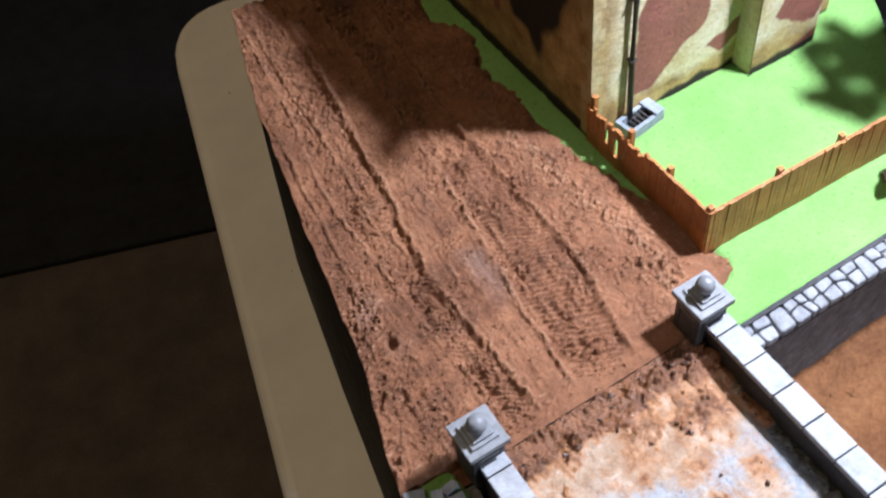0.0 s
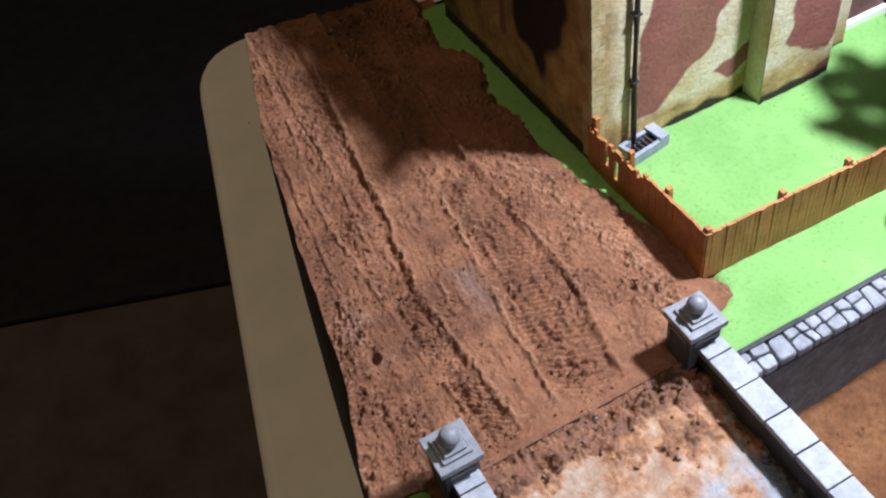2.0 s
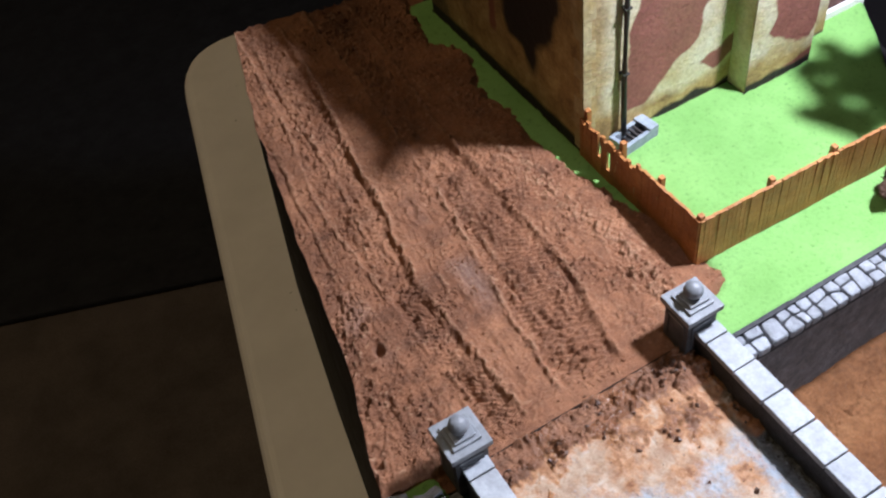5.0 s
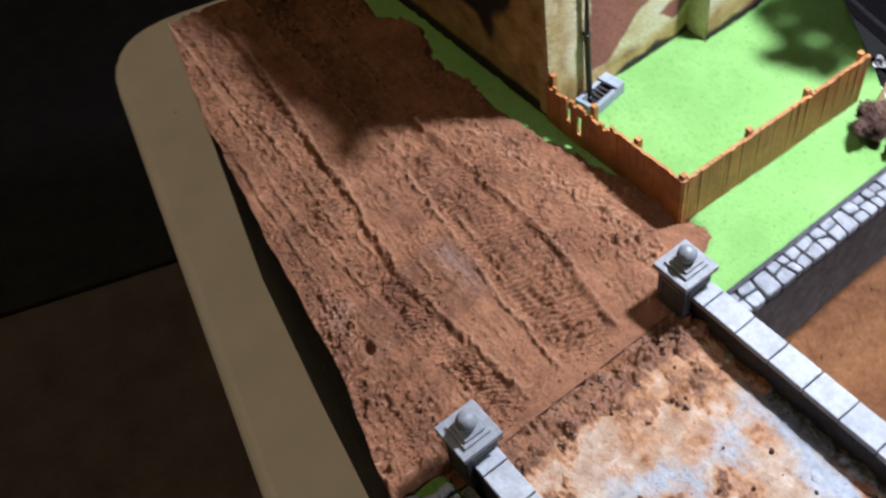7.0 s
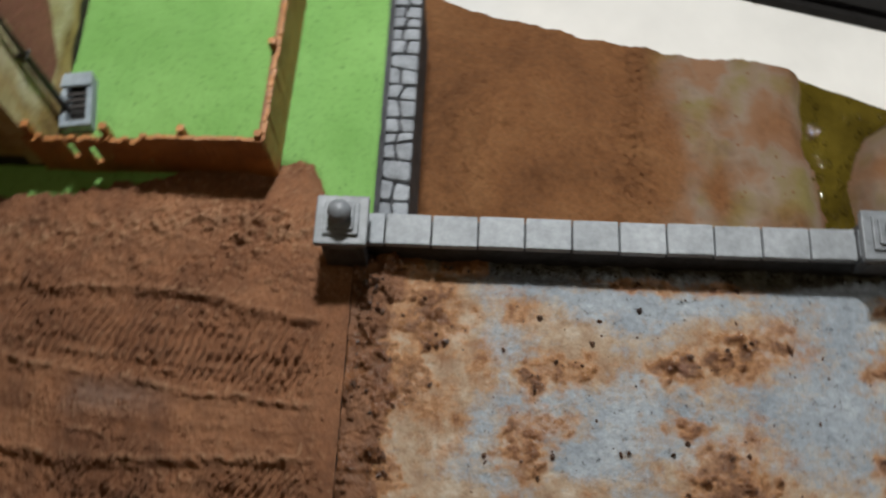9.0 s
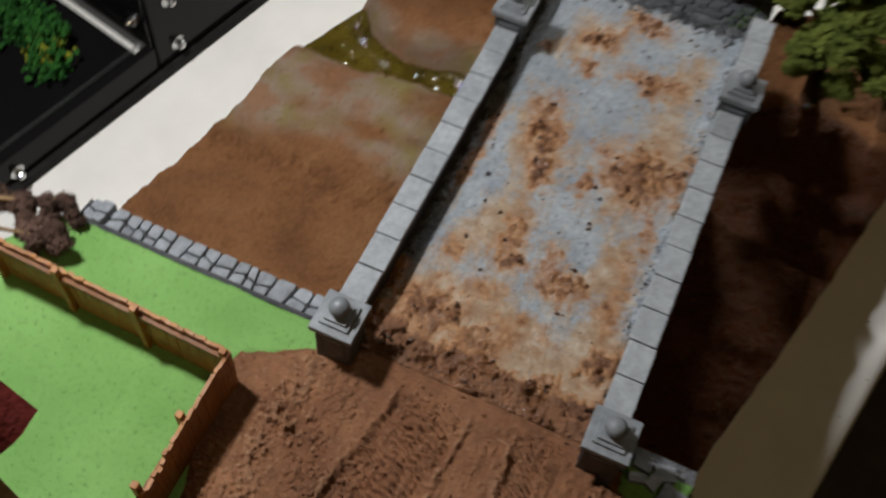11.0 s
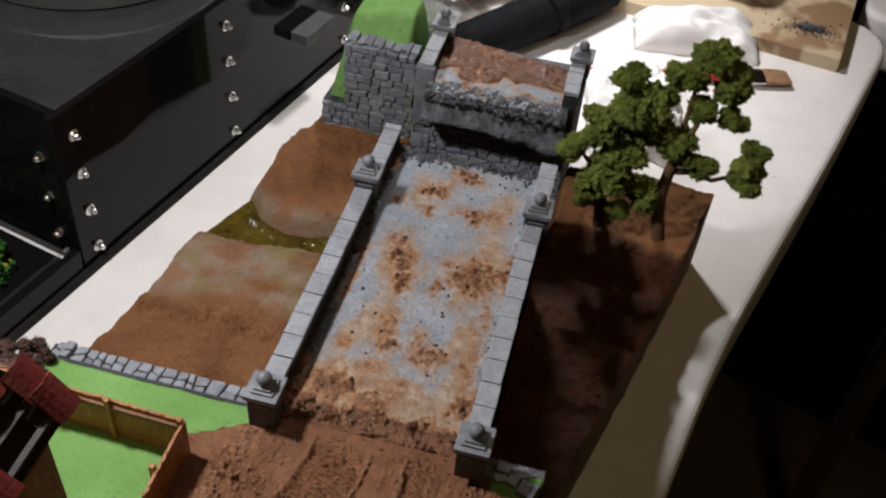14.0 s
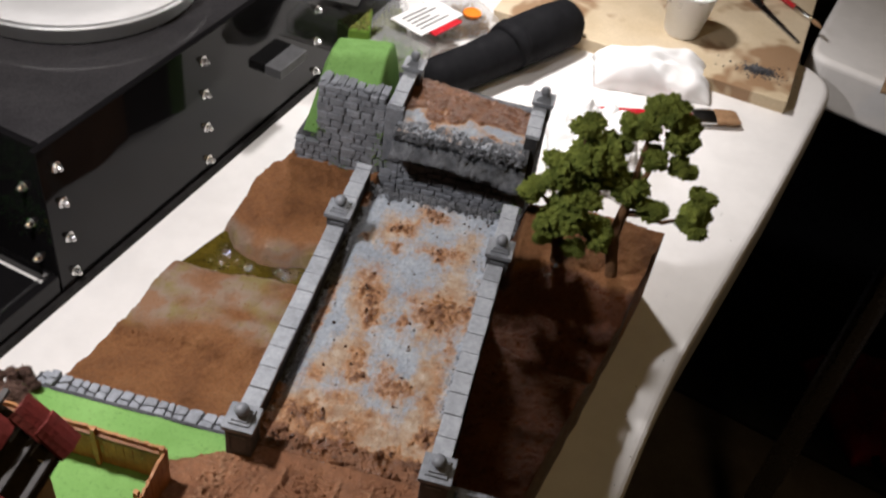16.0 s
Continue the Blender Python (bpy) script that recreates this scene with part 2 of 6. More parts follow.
def leaf_material(name, dark, light):
    m, nt, b = nodes_of(name)
    geo = nt.nodes.new("ShaderNodeNewGeometry")
    tint = ramp(nt, geo.outputs["Random Per Island"], [(0.0, dark), (1.0, light)])
    nt.links.new(mixc(nt, 0.6, tint, ramp(nt, noise_tex(nt, 25.0), [(0.3, grey(0.6)), (0.7, grey(1.0))]), "MULTIPLY"), b.inputs["Base Color"])
    b.inputs["Roughness"].default_value = 0.85
    return m


def foam_material(name, dark, light):
    """Crumbled foam: uneven greens at two scales with a rough grain."""
    m, nt, b = nodes_of(name)
    tint = ramp(nt, noise_tex(nt, 9.0, 4.0, 0.65), [(0.32, dark), (0.68, light)])
    grain = ramp(nt, noise_tex(nt, 90.0, 4.0, 0.75), [(0.32, grey(0.55)), (0.5, grey(0.95)), (0.7, (1.25, 1.22, 1.0))])
    nt.links.new(mixc(nt, 1.0, tint, grain, "MULTIPLY"), b.inputs["Base Color"])
    b.inputs["Roughness"].default_value = 0.9
    bump(nt, b, noise_tex(nt, 75.0, 5.0, 0.8), 0.9, 0.012)
    return m


M = dict(
    mud=mud_material(),
    ravine=ravine_material(),
    road=road_material(),
    lawn=lawn_material(),
    camo=camouflage_material(),
    board=board_material(),
    coping=surface("pale_grey_stone", (0.29, 0.308, 0.335), (0.41, 0.43, 0.46), 0.7, 5, 45, 0.25, random_tint=0.12),
    # The posts' grey stone, darkened for their shaded sides.
    post_shade=surface("shaded_grey_stone", (0.036, 0.038, 0.042), (0.09, 0.094, 0.103), 0.55, 9, 40, 0.3),
    post=surface("grey_painted_stone", (0.15, 0.16, 0.175), (0.26, 0.275, 0.30), 0.5, 8, 40, 0.25),
    # Black wash on the wall sides, deepened to hold their shade.
    parapet=surface("shaded_black_washed_stone", (0.018, 0.018, 0.020), (0.05, 0.05, 0.054), 0.75, 7, 40, 0.5),
    render_grey=surface("dark_grey_render", (0.130, 0.133, 0.146), (0.260, 0.267, 0.289), 0.85, 14, 35, 1.0, deep=0.04),
    stone=surface("grey_masonry_stone", (0.20, 0.214, 0.238), (0.33, 0.347, 0.38), 0.75, 7, 40, 0.5, random_tint=0.3, deep=0.015),
    capstone=surface("light_grey_fieldstone", (0.24, 0.255, 0.285), (0.38, 0.40, 0.435), 0.7, 9, 40, 0.45, random_tint=0.25, deep=0.015),
    mortar=surface("black_mortar", (0.04, 0.04, 0.044), (0.085, 0.086, 0.094), 0.9, 9, 40, 0.5),
    rubble=surface("grey_rubble", (0.10, 0.105, 0.115), (0.30, 0.312, 0.335), 0.85, 14, 60, 0.8, deep=0.03, random_tint=0.2),
    base=surface("black_painted_base", (0.010, 0.009, 0.009), (0.02, 0.018, 0.017), 0.7, 5, 40, 0.3),
    fence=surface("orange_stained_wood", (0.31, 0.112, 0.026), (0.52, 0.225, 0.06), 0.5, 9, 60, 0.3, random_tint=0.15),
    fence_dark=surface("dark_stained_wood", (0.13, 0.05, 0.015), (0.28, 0.11, 0.03), 0.6, 9, 60, 0.3),
    basin=surface("blue_grey_stone", (0.22, 0.26, 0.30), (0.32, 0.36, 0.40), 0.7, 7, 40, 0.3),
    iron=surface("black_iron", (0.014, 0.013, 0.013), (0.045, 0.038, 0.036), 0.45, 8, 40, 0.2),
    tile=surface("dark_red_roof_tile", (0.12, 0.020, 0.018), (0.26, 0.046, 0.038), 0.38, 6, 40, 0.35, random_tint=0.35),
    beam=surface("charred_timber", (0.025, 0.022, 0.021), (0.08, 0.073, 0.068), 0.8, 9, 50, 0.4),
    red_plaster=surface("dark_red_plaster", (0.10, 0.042, 0.034), (0.22, 0.10, 0.085), 0.8, 5, 40, 0.4),
    char=surface("soot_black", (0.012, 0.010, 0.008), (0.05, 0.035, 0.02), 0.9, 5, 40, 0.4),
    quoin=surface("ochre_stone", (0.40, 0.30, 0.12), (0.56, 0.49, 0.29), 0.75, 6, 40, 0.4, random_tint=0.08),
    trunk=surface("brown_bark", (0.11, 0.055, 0.026), (0.27, 0.135, 0.058), 0.7, 9, 60, 0.6, deep=0.02),
    leaf=foam_material("dark_green_foam_foliage", (0.092, 0.122, 0.024), (0.285, 0.335, 0.075)),
    moss=leaf_material("bright_green_moss", (0.08, 0.16, 0.02), (0.16, 0.28, 0.04)),
    grass=leaf_material("deep_green_clump_foliage", (0.014, 0.065, 0.014), (0.05, 0.18, 0.03)),
    yellow=leaf_material("yellow_green_clump", (0.20, 0.22, 0.01), (0.34, 0.36, 0.02)),
    dry=foam_material("purple_brown_crumbs", (0.050, 0.030, 0.024), (0.185, 0.112, 0.090)),
    twig=surface("tan_twig", (0.13, 0.075, 0.030), (0.34, 0.21, 0.095), 0.7, 12, 60, 0.5),
    table=plain("white_table_plastic", (0.84, 0.82, 0.795), 0.42, relief=0.05),
    acrylic=plain("black_gloss_acrylic", (0.008, 0.0075, 0.008), 0.05, ior=1.23),
    # Reflected haze of the top panel, put into its base colour.
    hazed=surface("hazed_black_acrylic", (0.036, 0.034, 0.036), (0.060, 0.057, 0.059), 0.10, 1.5, 60, 0.0),
    clear=plain("clear_plastic", (0.9, 0.9, 0.9), 0.04, transmission=0.95, alpha=0.3),
    blister=plain("crinkled_clear_plastic", (0.85, 0.86, 0.86), 0.10, relief=0.9, transmission=0.6, alpha=0.38),
    tan=leaf_material("tan_scatter", (0.22, 0.12, 0.05), (0.42, 0.27, 0.13)),
    olive=leaf_material("olive_scatter", (0.10, 0.11, 0.02), (0.24, 0.25, 0.05)),
    chrome=plain("chrome", (0.85, 0.85, 0.84), 0.18, 1.0),
    silver=plain("brushed_aluminium", (0.80, 0.80, 0.79), 0.62, 1.0),
    paper=plain("white_tissue_paper", (0.86, 0.855, 0.845), 0.8, relief=0.08),
    wet_clod=surface("dark_damp_clods", (0.040, 0.018, 0.010), (0.115, 0.050, 0.024), 0.32, 9, 60, 0.4, random_tint=0.3),
    grime=surface("shade_black_grit", (0.014, 0.013, 0.013), (0.05, 0.046, 0.045), 0.85, 12, 60, 0.6),
    matting=surface("black_rubber_mat", (0.016, 0.017, 0.024), (0.028, 0.030, 0.040), 0.9, 2, 40, 0.3),
    cloth=surface("black_cloth", (0.004, 0.004, 0.005), (0.008, 0.008, 0.0095), 0.85, 6, 60, 0.4),
    cork=surface("cork", (0.28, 0.15, 0.07), (0.42, 0.25, 0.13), 0.8, 14, 60, 0.4),
    red=plain("red_lacquer", (0.50, 0.02, 0.03), 0.25),
    orange=plain("orange_print", (0.85, 0.22, 0.02), 0.4),
    card=plain("white_card", (0.75, 0.74, 0.72), 0.5),
    ink=plain("grey_print", (0.14, 0.14, 0.14), 0.5),
    steel=plain("steel", (0.45, 0.45, 0.46), 0.25, 1.0),
    powder=surface("grey_powder", (0.05, 0.05, 0.055), (0.16, 0.16, 0.17), 0.95, 20, 60, 0.6),
    cardboard=surface("brown_cardboard", (0.33, 0.21, 0.11), (0.42, 0.28, 0.16), 0.8, 4, 40, 0.15),
    milk=plain("white_translucent_plastic", (0.90, 0.90, 0.89), 0.3, transmission=0.15),
    floor=surface("brown_carpet", (0.10, 0.082, 0.074), (0.165, 0.137, 0.123), 0.95, 1.2, 30, 0.5),
    wallpaint=surface("dim_wall_paint", (0.48, 0.47, 0.475), (0.56, 0.55, 0.555), 0.9, 0.3, 20, 0.1),
    greybox=surface("matt_grey_plastic", (0.05, 0.05, 0.052), (0.085, 0.085, 0.09), 0.6, 4, 40, 0.2),
)


def water_material():
    m, nt, b = nodes_of("olive_resin_water")
    nt.links.new(ramp(nt, noise_tex(nt, 5.0), [(0.3, (0.040, 0.028, 0.004)), (0.7, (0.11, 0.080, 0.012))]), b.inputs["Base Color"])
    b.inputs["Roughness"].default_value = 0.03
    bump(nt, b, noise_tex(nt, 14.0, 2.0), 0.6, 0.05)
    return m


M["water"] = water_material()
for key in ("cloth", "leaf", "lawn", "mortar", "dry", "rubble", "base", "char", "grass", "moss", "capstone", "stone"):
    M[key].node_tree.nodes["Principled BSDF"].inputs["Specular IOR Level"].default_value = 0.15



# ---- building helpers ----
def thing(name, x=0.0, y=0.0, z=TOP, turn=0.0, label="", category="", group="", kind=""):
    """An empty at a plan point; its parts are built round it, in plan units."""
    ob = new(name)
    ob.empty_display_size = 0.01
    ob.matrix_world = Matrix.Translation(at(x, y, z)) @ Matrix.Rotation(radians(turn), 4, "Z")
    return tagged(ob, label, category, group, kind)


def data_of(name, bm, material, smooth=False):
    me = bpy.data.meshes.new(name)
    bm.transform(Matrix.Scale(U, 4))
    bm.to_mesh(me)
    bm.free()
    for mat in material if isinstance(material, list) else [material]:
        me.materials.append(mat)
    if smooth:
        me.shade_smooth()
    return me


def part(name, bm, material, parent=None, label="", smooth=False):
    """A bmesh in plan units as one mesh object under a thing or a part."""
    ob = new(name, data_of(name, bm, material, smooth))
    ob.parent = parent
    return tagged(ob, label)


def piece(name, me, parent, x=0.0, y=0.0, z=0.0, rx=0.0, ry=0.0, rz=0.0, sx=1.0, sy=1.0, sz=1.0):
    """One of many pieces that share mesh data."""
    ob = new(name, me)
    ob.parent = parent
    ob.matrix_local = Matrix.LocRotScale((x * U, y * U, z * U), Euler([radians(a) for a in (rx, ry, rz)]), (sx, sy, sz))
    return ob


def solid(name, bm, material, label, category, kind="", group="", x=0.0, y=0.0, z=None, turn=0.0, smooth=False):
    """A thing that is one mesh. Built in the plan's own frame unless a place is given."""
    ob = new(name, data_of(name, bm, material, smooth))
    ob.matrix_world = Matrix.Translation(at(x, y, 0.0 if z is None else z)) @ Matrix.Rotation(radians(turn), 4, "Z")
    return tagged(ob, label, category, group, kind)


def box(bm, x0, x1, y0, y1, z0, z1, bevel=0.0, m=None):
    vs = [bm.verts.new(p) for p in ((x0, y0, z0), (x1, y0, z0), (x1, y1, z0), (x0, y1, z0), (x0, y0, z1), (x1, y0, z1), (x1, y1, z1), (x0, y1, z1))]
    fs = [bm.faces.new([vs[i] for i in q]) for q in ((3, 2, 1, 0), (4, 5, 6, 7), (0, 1, 5, 4), (1, 2, 6, 5), (2, 3, 7, 6), (3, 0, 4, 7))]
    if bevel:
        es = {e for f in fs for e in f.edges}
        out = bmesh.ops.bevel(bm, geom=list(es), offset=bevel, segments=2, affect="EDGES", profile=0.6)
        vs = list({v for f in out["faces"] for v in f.verts} | {v for v in vs if v.is_valid})
    if m is not None:
        bmesh.ops.transform(bm, matrix=m, verts=[v for v in vs if v.is_valid])
    return vs


def bx(*a, **k):
    bm = bmesh.new()
    box(bm, *a, **k)
    return bm


def prism(points, z0, z1, bevel=0.0):
    """An upright prism over a plan polygon."""
    bm = bmesh.new()
    low = [bm.verts.new((x, y, z0)) for x, y in points]
    high = [bm.verts.new((x, y, z1)) for x, y in points]
    n = len(points)
    bm.faces.new(low[::-1])
    bm.faces.new(high)
    for i in range(n):
        bm.faces.new((low[i], low[(i + 1) % n], high[(i + 1) % n], high[i]))
    bmesh.ops.recalc_face_normals(bm, faces=bm.faces[:])
    if bevel:
        top = [e for e in bm.edges if all(v.co.z > (z0 + z1) / 2 for v in e.verts) or all(v.co.z < (z0 + z1) / 2 for v in e.verts)]
        bmesh.ops.bevel(bm, geom=top, offset=bevel, segments=4, affect="EDGES", profile=0.5)
    return bm


def lathe(profile, steps=24, cap=True):
    """A turned solid round z from (radius, z) pairs."""
    bm = bmesh.new()
    rings = []
    for r, z in profile:
        rings.append([bm.verts.new((r * math.cos(2 * math.pi * i / steps), r * math.sin(2 * math.pi * i / steps), z)) for i in range(steps)])
    for a, b in zip(rings, rings[1:]):
        for i in range(steps):
            bm.faces.new((a[i], a[(i + 1) % steps], b[(i + 1) % steps], b[i]))
    if cap:
        bm.faces.new(rings[0][::-1])
        bm.faces.new(rings[-1])
    return bm


def tube(path, radii, steps=10):
    """A tapered round rod along a path of plan points."""
    bm = bmesh.new()
    rings = []
    for i, (p, r) in enumerate(zip(path, radii)):
        a, b = Vector(path[max(i - 1, 0)]), Vector(path[min(i + 1, len(path) - 1)])
        q = (b - a).normalized().to_track_quat("Z", "Y")
        rings.append([bm.verts.new(Vector(p) + q @ Vector((r * math.cos(2 * math.pi * k / steps), r * math.sin(2 * math.pi * k / steps), 0))) for k in range(steps)])
    for a, b in zip(rings, rings[1:]):
        for k in range(steps):
            bm.faces.new((a[k], a[(k + 1) % steps], b[(k + 1) % steps], b[k]))
    bm.faces.new(rings[0][::-1])
    bm.faces.new(rings[-1])
    return bm


def rough_up(bm, amount, scale, seed=0.0):
    for v in bm.verts:
        v.co += Vector(noise.noise_vector(v.co * scale + Vector((seed, seed * 1.7, seed * 0.3)))) * amount
    return bm


def chunk(rng, sx, sy, sz, uneven=0.16, bevel=0.25):
    """An uneven hewn stone, centred in x and y, standing on z = 0."""
    bm = bx(-sx / 2, sx / 2, -sy / 2, sy / 2, 0, sz)
    bmesh.ops.subdivide_edges(bm, edges=[e for e in bm.edges if abs(e.verts[0].co.z - e.verts[1].co.z) < 1e-6], cuts=1, use_grid_fill=True)
    for v in bm.verts:
        v.co += Vector((rng.uniform(-1, 1) * sx, rng.uniform(-1, 1) * sy, rng.uniform(-0.6, 0.6) * sz)) * uneven
    bmesh.ops.bevel(bm, geom=[e for e in bm.edges if len(e.link_faces) == 2 and e.calc_face_angle(0.0) > 0.6], offset=min(sx, sy, sz) * bevel, segments=2, affect="EDGES", profile=0.6)
    return bm


def fract(x, y, scale, octaves=4, seed=0.0):
    return noise.fractal(Vector((x * scale, y * scale, seed)), 0.8, 2.1, octaves)


def smooth01(v):
    v = min(max(v, 0.0), 1.0)
    return v * v * (3 - 2 * v)


def field(x_low, x_high, y_low, y_high, nx, ny, height, skirt=None, extra=None, names=()):
    """A relief sheet between two side lines, with skirts down to a level, and attributes from extra(x, y)."""
    verts, values = [], []
    for j in range(ny + 1):
        y = y_low + (y_high - y_low) * j / ny
        a, b = x_low(y), x_high(y)
        for i in range(nx + 1):
            x = a + (b - a) * i / nx
            verts.append((x, y, height(x, y)))
            if extra:
                values.append(extra(x, y))
    w = nx + 1
    faces = [(j * w + i, j * w + i + 1, (j + 1) * w + i + 1, (j + 1) * w + i) for j in range(ny) for i in range(nx)]
    if skirt is not None:
        rim = [i for i in range(w)] + [j * w + nx for j in range(1, ny + 1)] + [ny * w + i for i in range(nx - 1, -1, -1)] + [j * w for j in range(ny - 1, 0, -1)]
        n0 = len(verts)
        for k in rim:
            verts.append((verts[k][0], verts[k][1], skirt))
            if extra:
                values.append(values[k])
        m = len(rim)
        faces += [(rim[i], n0 + i, n0 + (i + 1) % m, rim[(i + 1) % m]) for i in range(m)]
    return verts, faces, values


def sheet(name, made, material, label, category, kind="structure", smooth=True, names=(), parent=None, rim=0):
    """A mesh from field(); its last rim faces, the cut sides of the model, are painted black."""
    verts, faces, values = made
    me = bpy.data.meshes.new(name)
    me.from_pydata([(x * U, y * U, z * U) for x, y, z in verts], [], faces)
    me.materials.append(material)
    if rim:
        me.materials.append(M["base"])
        me.polygons.foreach_set("material_index", [0] * (len(faces) - rim) + [1] * rim)
    for n, nm in enumerate(names):
        a = me.attributes.new(nm, "FLOAT", "POINT")
        a.data.foreach_set("value", [v[n] for v in values])
    if smooth:
        me.shade_smooth()
    ob = new(name, me)
    if parent is None:
        ob.matrix_world = Matrix.Translation(at(0, 0, 0))
    else:
        ob.parent = parent
    return tagged(ob, label, category, "", kind)


def leaves(points, size, rng, flat=0.7):
    """Many small angular tufts, one at each point, as one bmesh."""
    verts, faces = [], []
    base = [(1, 0, 0), (-1, 0, 0), (0, 1, 0), (0, -1, 0), (0, 0, 1), (0, 0, -1)]
    tri = [(0, 2, 4), (2, 1, 4), (1, 3, 4), (3, 0, 4), (2, 0, 5), (1, 2, 5), (3, 1, 5), (0, 3, 5)]
    for p in points:
        q = Euler((rng.uniform(0, 6.3), rng.uniform(0, 6.3), rng.uniform(0, 6.3))).to_matrix()
        s = size * rng.uniform(0.55, 1.35)
        n0 = len(verts)
        for b in base:
            verts.append(Vector(p) + q @ Vector((b[0] * s, b[1] * s * rng.uniform(0.5, 1.1), b[2] * s * flat)) * rng.uniform(0.7, 1.2))
        faces += [tuple(n0 + k for k in t) for t in tri]
    me = bpy.data.meshes.new("tufts")
    me.from_pydata(verts, [], faces)
    bm = bmesh.new()
    bm.from_mesh(me)
    bpy.data.meshes.remove(me)
    return bm


def grains(spots, rng, squash=0.75):
    """Small angular crumbs, one at each (x, y, z, size), as one bmesh."""
    seed_ball = bmesh.new()
    bmesh.ops.create_icosphere(seed_ball, subdivisions=1, radius=1.0)
    base = [v.co.copy() for v in seed_ball.verts]
    tri = [tuple(v.index for v in f.verts) for f in seed_ball.faces]
    seed_ball.free()
    verts, faces = [], []
    for x, y, z, s in spots:
        n0 = len(verts)
        q = Euler((rng.uniform(0, 6.3), rng.uniform(0, 6.3), rng.uniform(0, 6.3))).to_matrix() @ Matrix.Diagonal((s * rng.uniform(0.8, 1.5), s * rng.uniform(0.6, 1.0), s * squash))
        for b in base:
            verts.append(Vector((x, y, z)) + q @ (b * rng.uniform(0.55, 1.2)))
        faces += [tuple(n0 + k for k in t) for t in tri]
    me = bpy.data.meshes.new("grains")
    me.from_pydata(verts, [], faces)
    bm = bmesh.new()
    bm.from_mesh(me)
    bpy.data.meshes.remove(me)
    return bm


def ball_points(rng, centre, radii, count, lumps=3.0, seed=0.0, shell=0.62):
    """Points in the outer shell of a lumpy clump."""
    out = []
    for _ in range(count):
        d = Vector((rng.gauss(0, 1), rng.gauss(0, 1), rng.gauss(0, 1))).normalized()
        k = (0.70 + 0.55 * noise.noise(d * lumps + Vector((seed, 0, 0)))) * rng.uniform(shell, 1.0)
        out.append((centre[0] + d.x * radii[0] * k, centre[1] + d.y * radii[1] * k, centre[2] + d.z * radii[2] * k))
    return out


def interp(v, xs, ys):
    return float(np.interp(v, xs, ys))


# ---- room ----
solid("floor", bx(-45, 45, -45, 45, -12.0, -11.6), M["floor"], "dark brown carpeted floor in an unlit room", "floor", "structure")
solid("ceiling", bx(-45, 45, -45, 45, 23.0, 23.4), M["wallpaint"], "plain dim ceiling", "ceiling", "structure")
for nm, b in (("wall_north", (-45, 45, 45, 46)), ("wall_south", (-45, 45, -46, -45)), ("wall_east", (45, 46, -45, 45)), ("wall_west", (-46, -45, -45, 45))):
    solid(nm, bx(*b, -11.6, 23.0), M["wallpaint"], "plain dim painted wall", "wall", "structure")


# ---- tables ----
def rounded(corners, radius, steps=8):
    pts = []
    n = len(corners)
    for i, c in enumerate(corners):
        c, a, b = Vector(c), Vector(corners[i - 1]), Vector(corners[(i + 1) % n])
        p, q = c + (a - c).normalized() * radius, c + (b - c).normalized() * radius
        for k in range(steps + 1):
            t = k / steps
            pts.append(tuple(p * (1 - t) ** 2 + c * 2 * t * (1 - t) + q * t * t))
    return pts


E_DIR, N_DIR = Vector((0.2696, 0.963)), Vector((-0.963, 0.2696))
A0 = Vector((0.25, -4.39))
MID, MID2 = Vector((1.741, 2.10)), Vector((2.504, 4.36))
B0 = Vector((3.18, 6.56))


def folding_table(corners, label, legs, radius=0.55):
    t = thing("folding_table", corners[0][0], corners[0][1], TOP, 0, label, "table")
    o = Vector(corners[0])
    pts = [tuple(Vector(p) - o) for p in rounded(corners, radius)]
    part("tabletop", prism(pts, -0.55, 0.0, 0.07), M["table"], t)
    for x, y in legs:
        part("leg", lathe([(0.2, -10.3), (0.2, -0.55)], 14), M["steel"], t, "grey tubular steel leg").location = ((x - o.x) * U, (y - o.y) * U, 0)
    return t


C0, D0 = B0 + N_DIR * 24, A0 + N_DIR * 24
folding_table([tuple(A0), tuple(MID), tuple(MID2), tuple(B0), tuple(C0), tuple(D0)], "white plastic folding table with rounded corners", [tuple(A0 + E_DIR * 1.5 + N_DIR * 2), tuple(B0 - E_DIR * 1.5 + N_DIR * 2), tuple(A0 + E_DIR * 1.5 + N_DIR * 22), tuple(B0 - E_DIR * 1.5 + N_DIR * 22)])
P2 = Vector((2.86, 6.88))
e2, n2 = Vector((0.934, -0.357)), Vector((0.28, 0.96))
folding_table([tuple(P2), tuple(P2 + e2 * 11), tuple(P2 + e2 * 11 + n2 * 20), tuple(P2 + n2 * 20)], "second white plastic table standing beside the first", [tuple(P2 + e2 * 2 + n2 * 2), tuple(P2 + e2 * 9 + n2 * 2), tuple(P2 + e2 * 2 + n2 * 18), tuple(P2 + e2 * 9 + n2 * 18)], 0.25)

# ---- diorama base ----
EDGE_Y, EDGE_X = [-2.70, -1.96, -1.16, -0.56, -0.13, 0.58, 1.42, 2.08, 2.75, 3.5], [0.17, 0.364, 0.505, 0.60, 0.72, 0.90, 1.13, 1.30, 1.47, 1.66]
LAWN_Y, LAWN_X = [-2.75, -1.0, -0.82, 0.05, 0.30], [-2.70, -2.28, -2.17, -1.57, -1.5]
RAV_Y, RAV_X = [0.0, 0.2, 0.51, 0.77, 1.05, 1.36, 1.66, 2.05, 2.38, 2.80, 3.5], [-1.83, -1.80, -1.755, -1.69, -1.635, -1.585, -1.49, -1.33, -1.30, -1.14, -1.0]


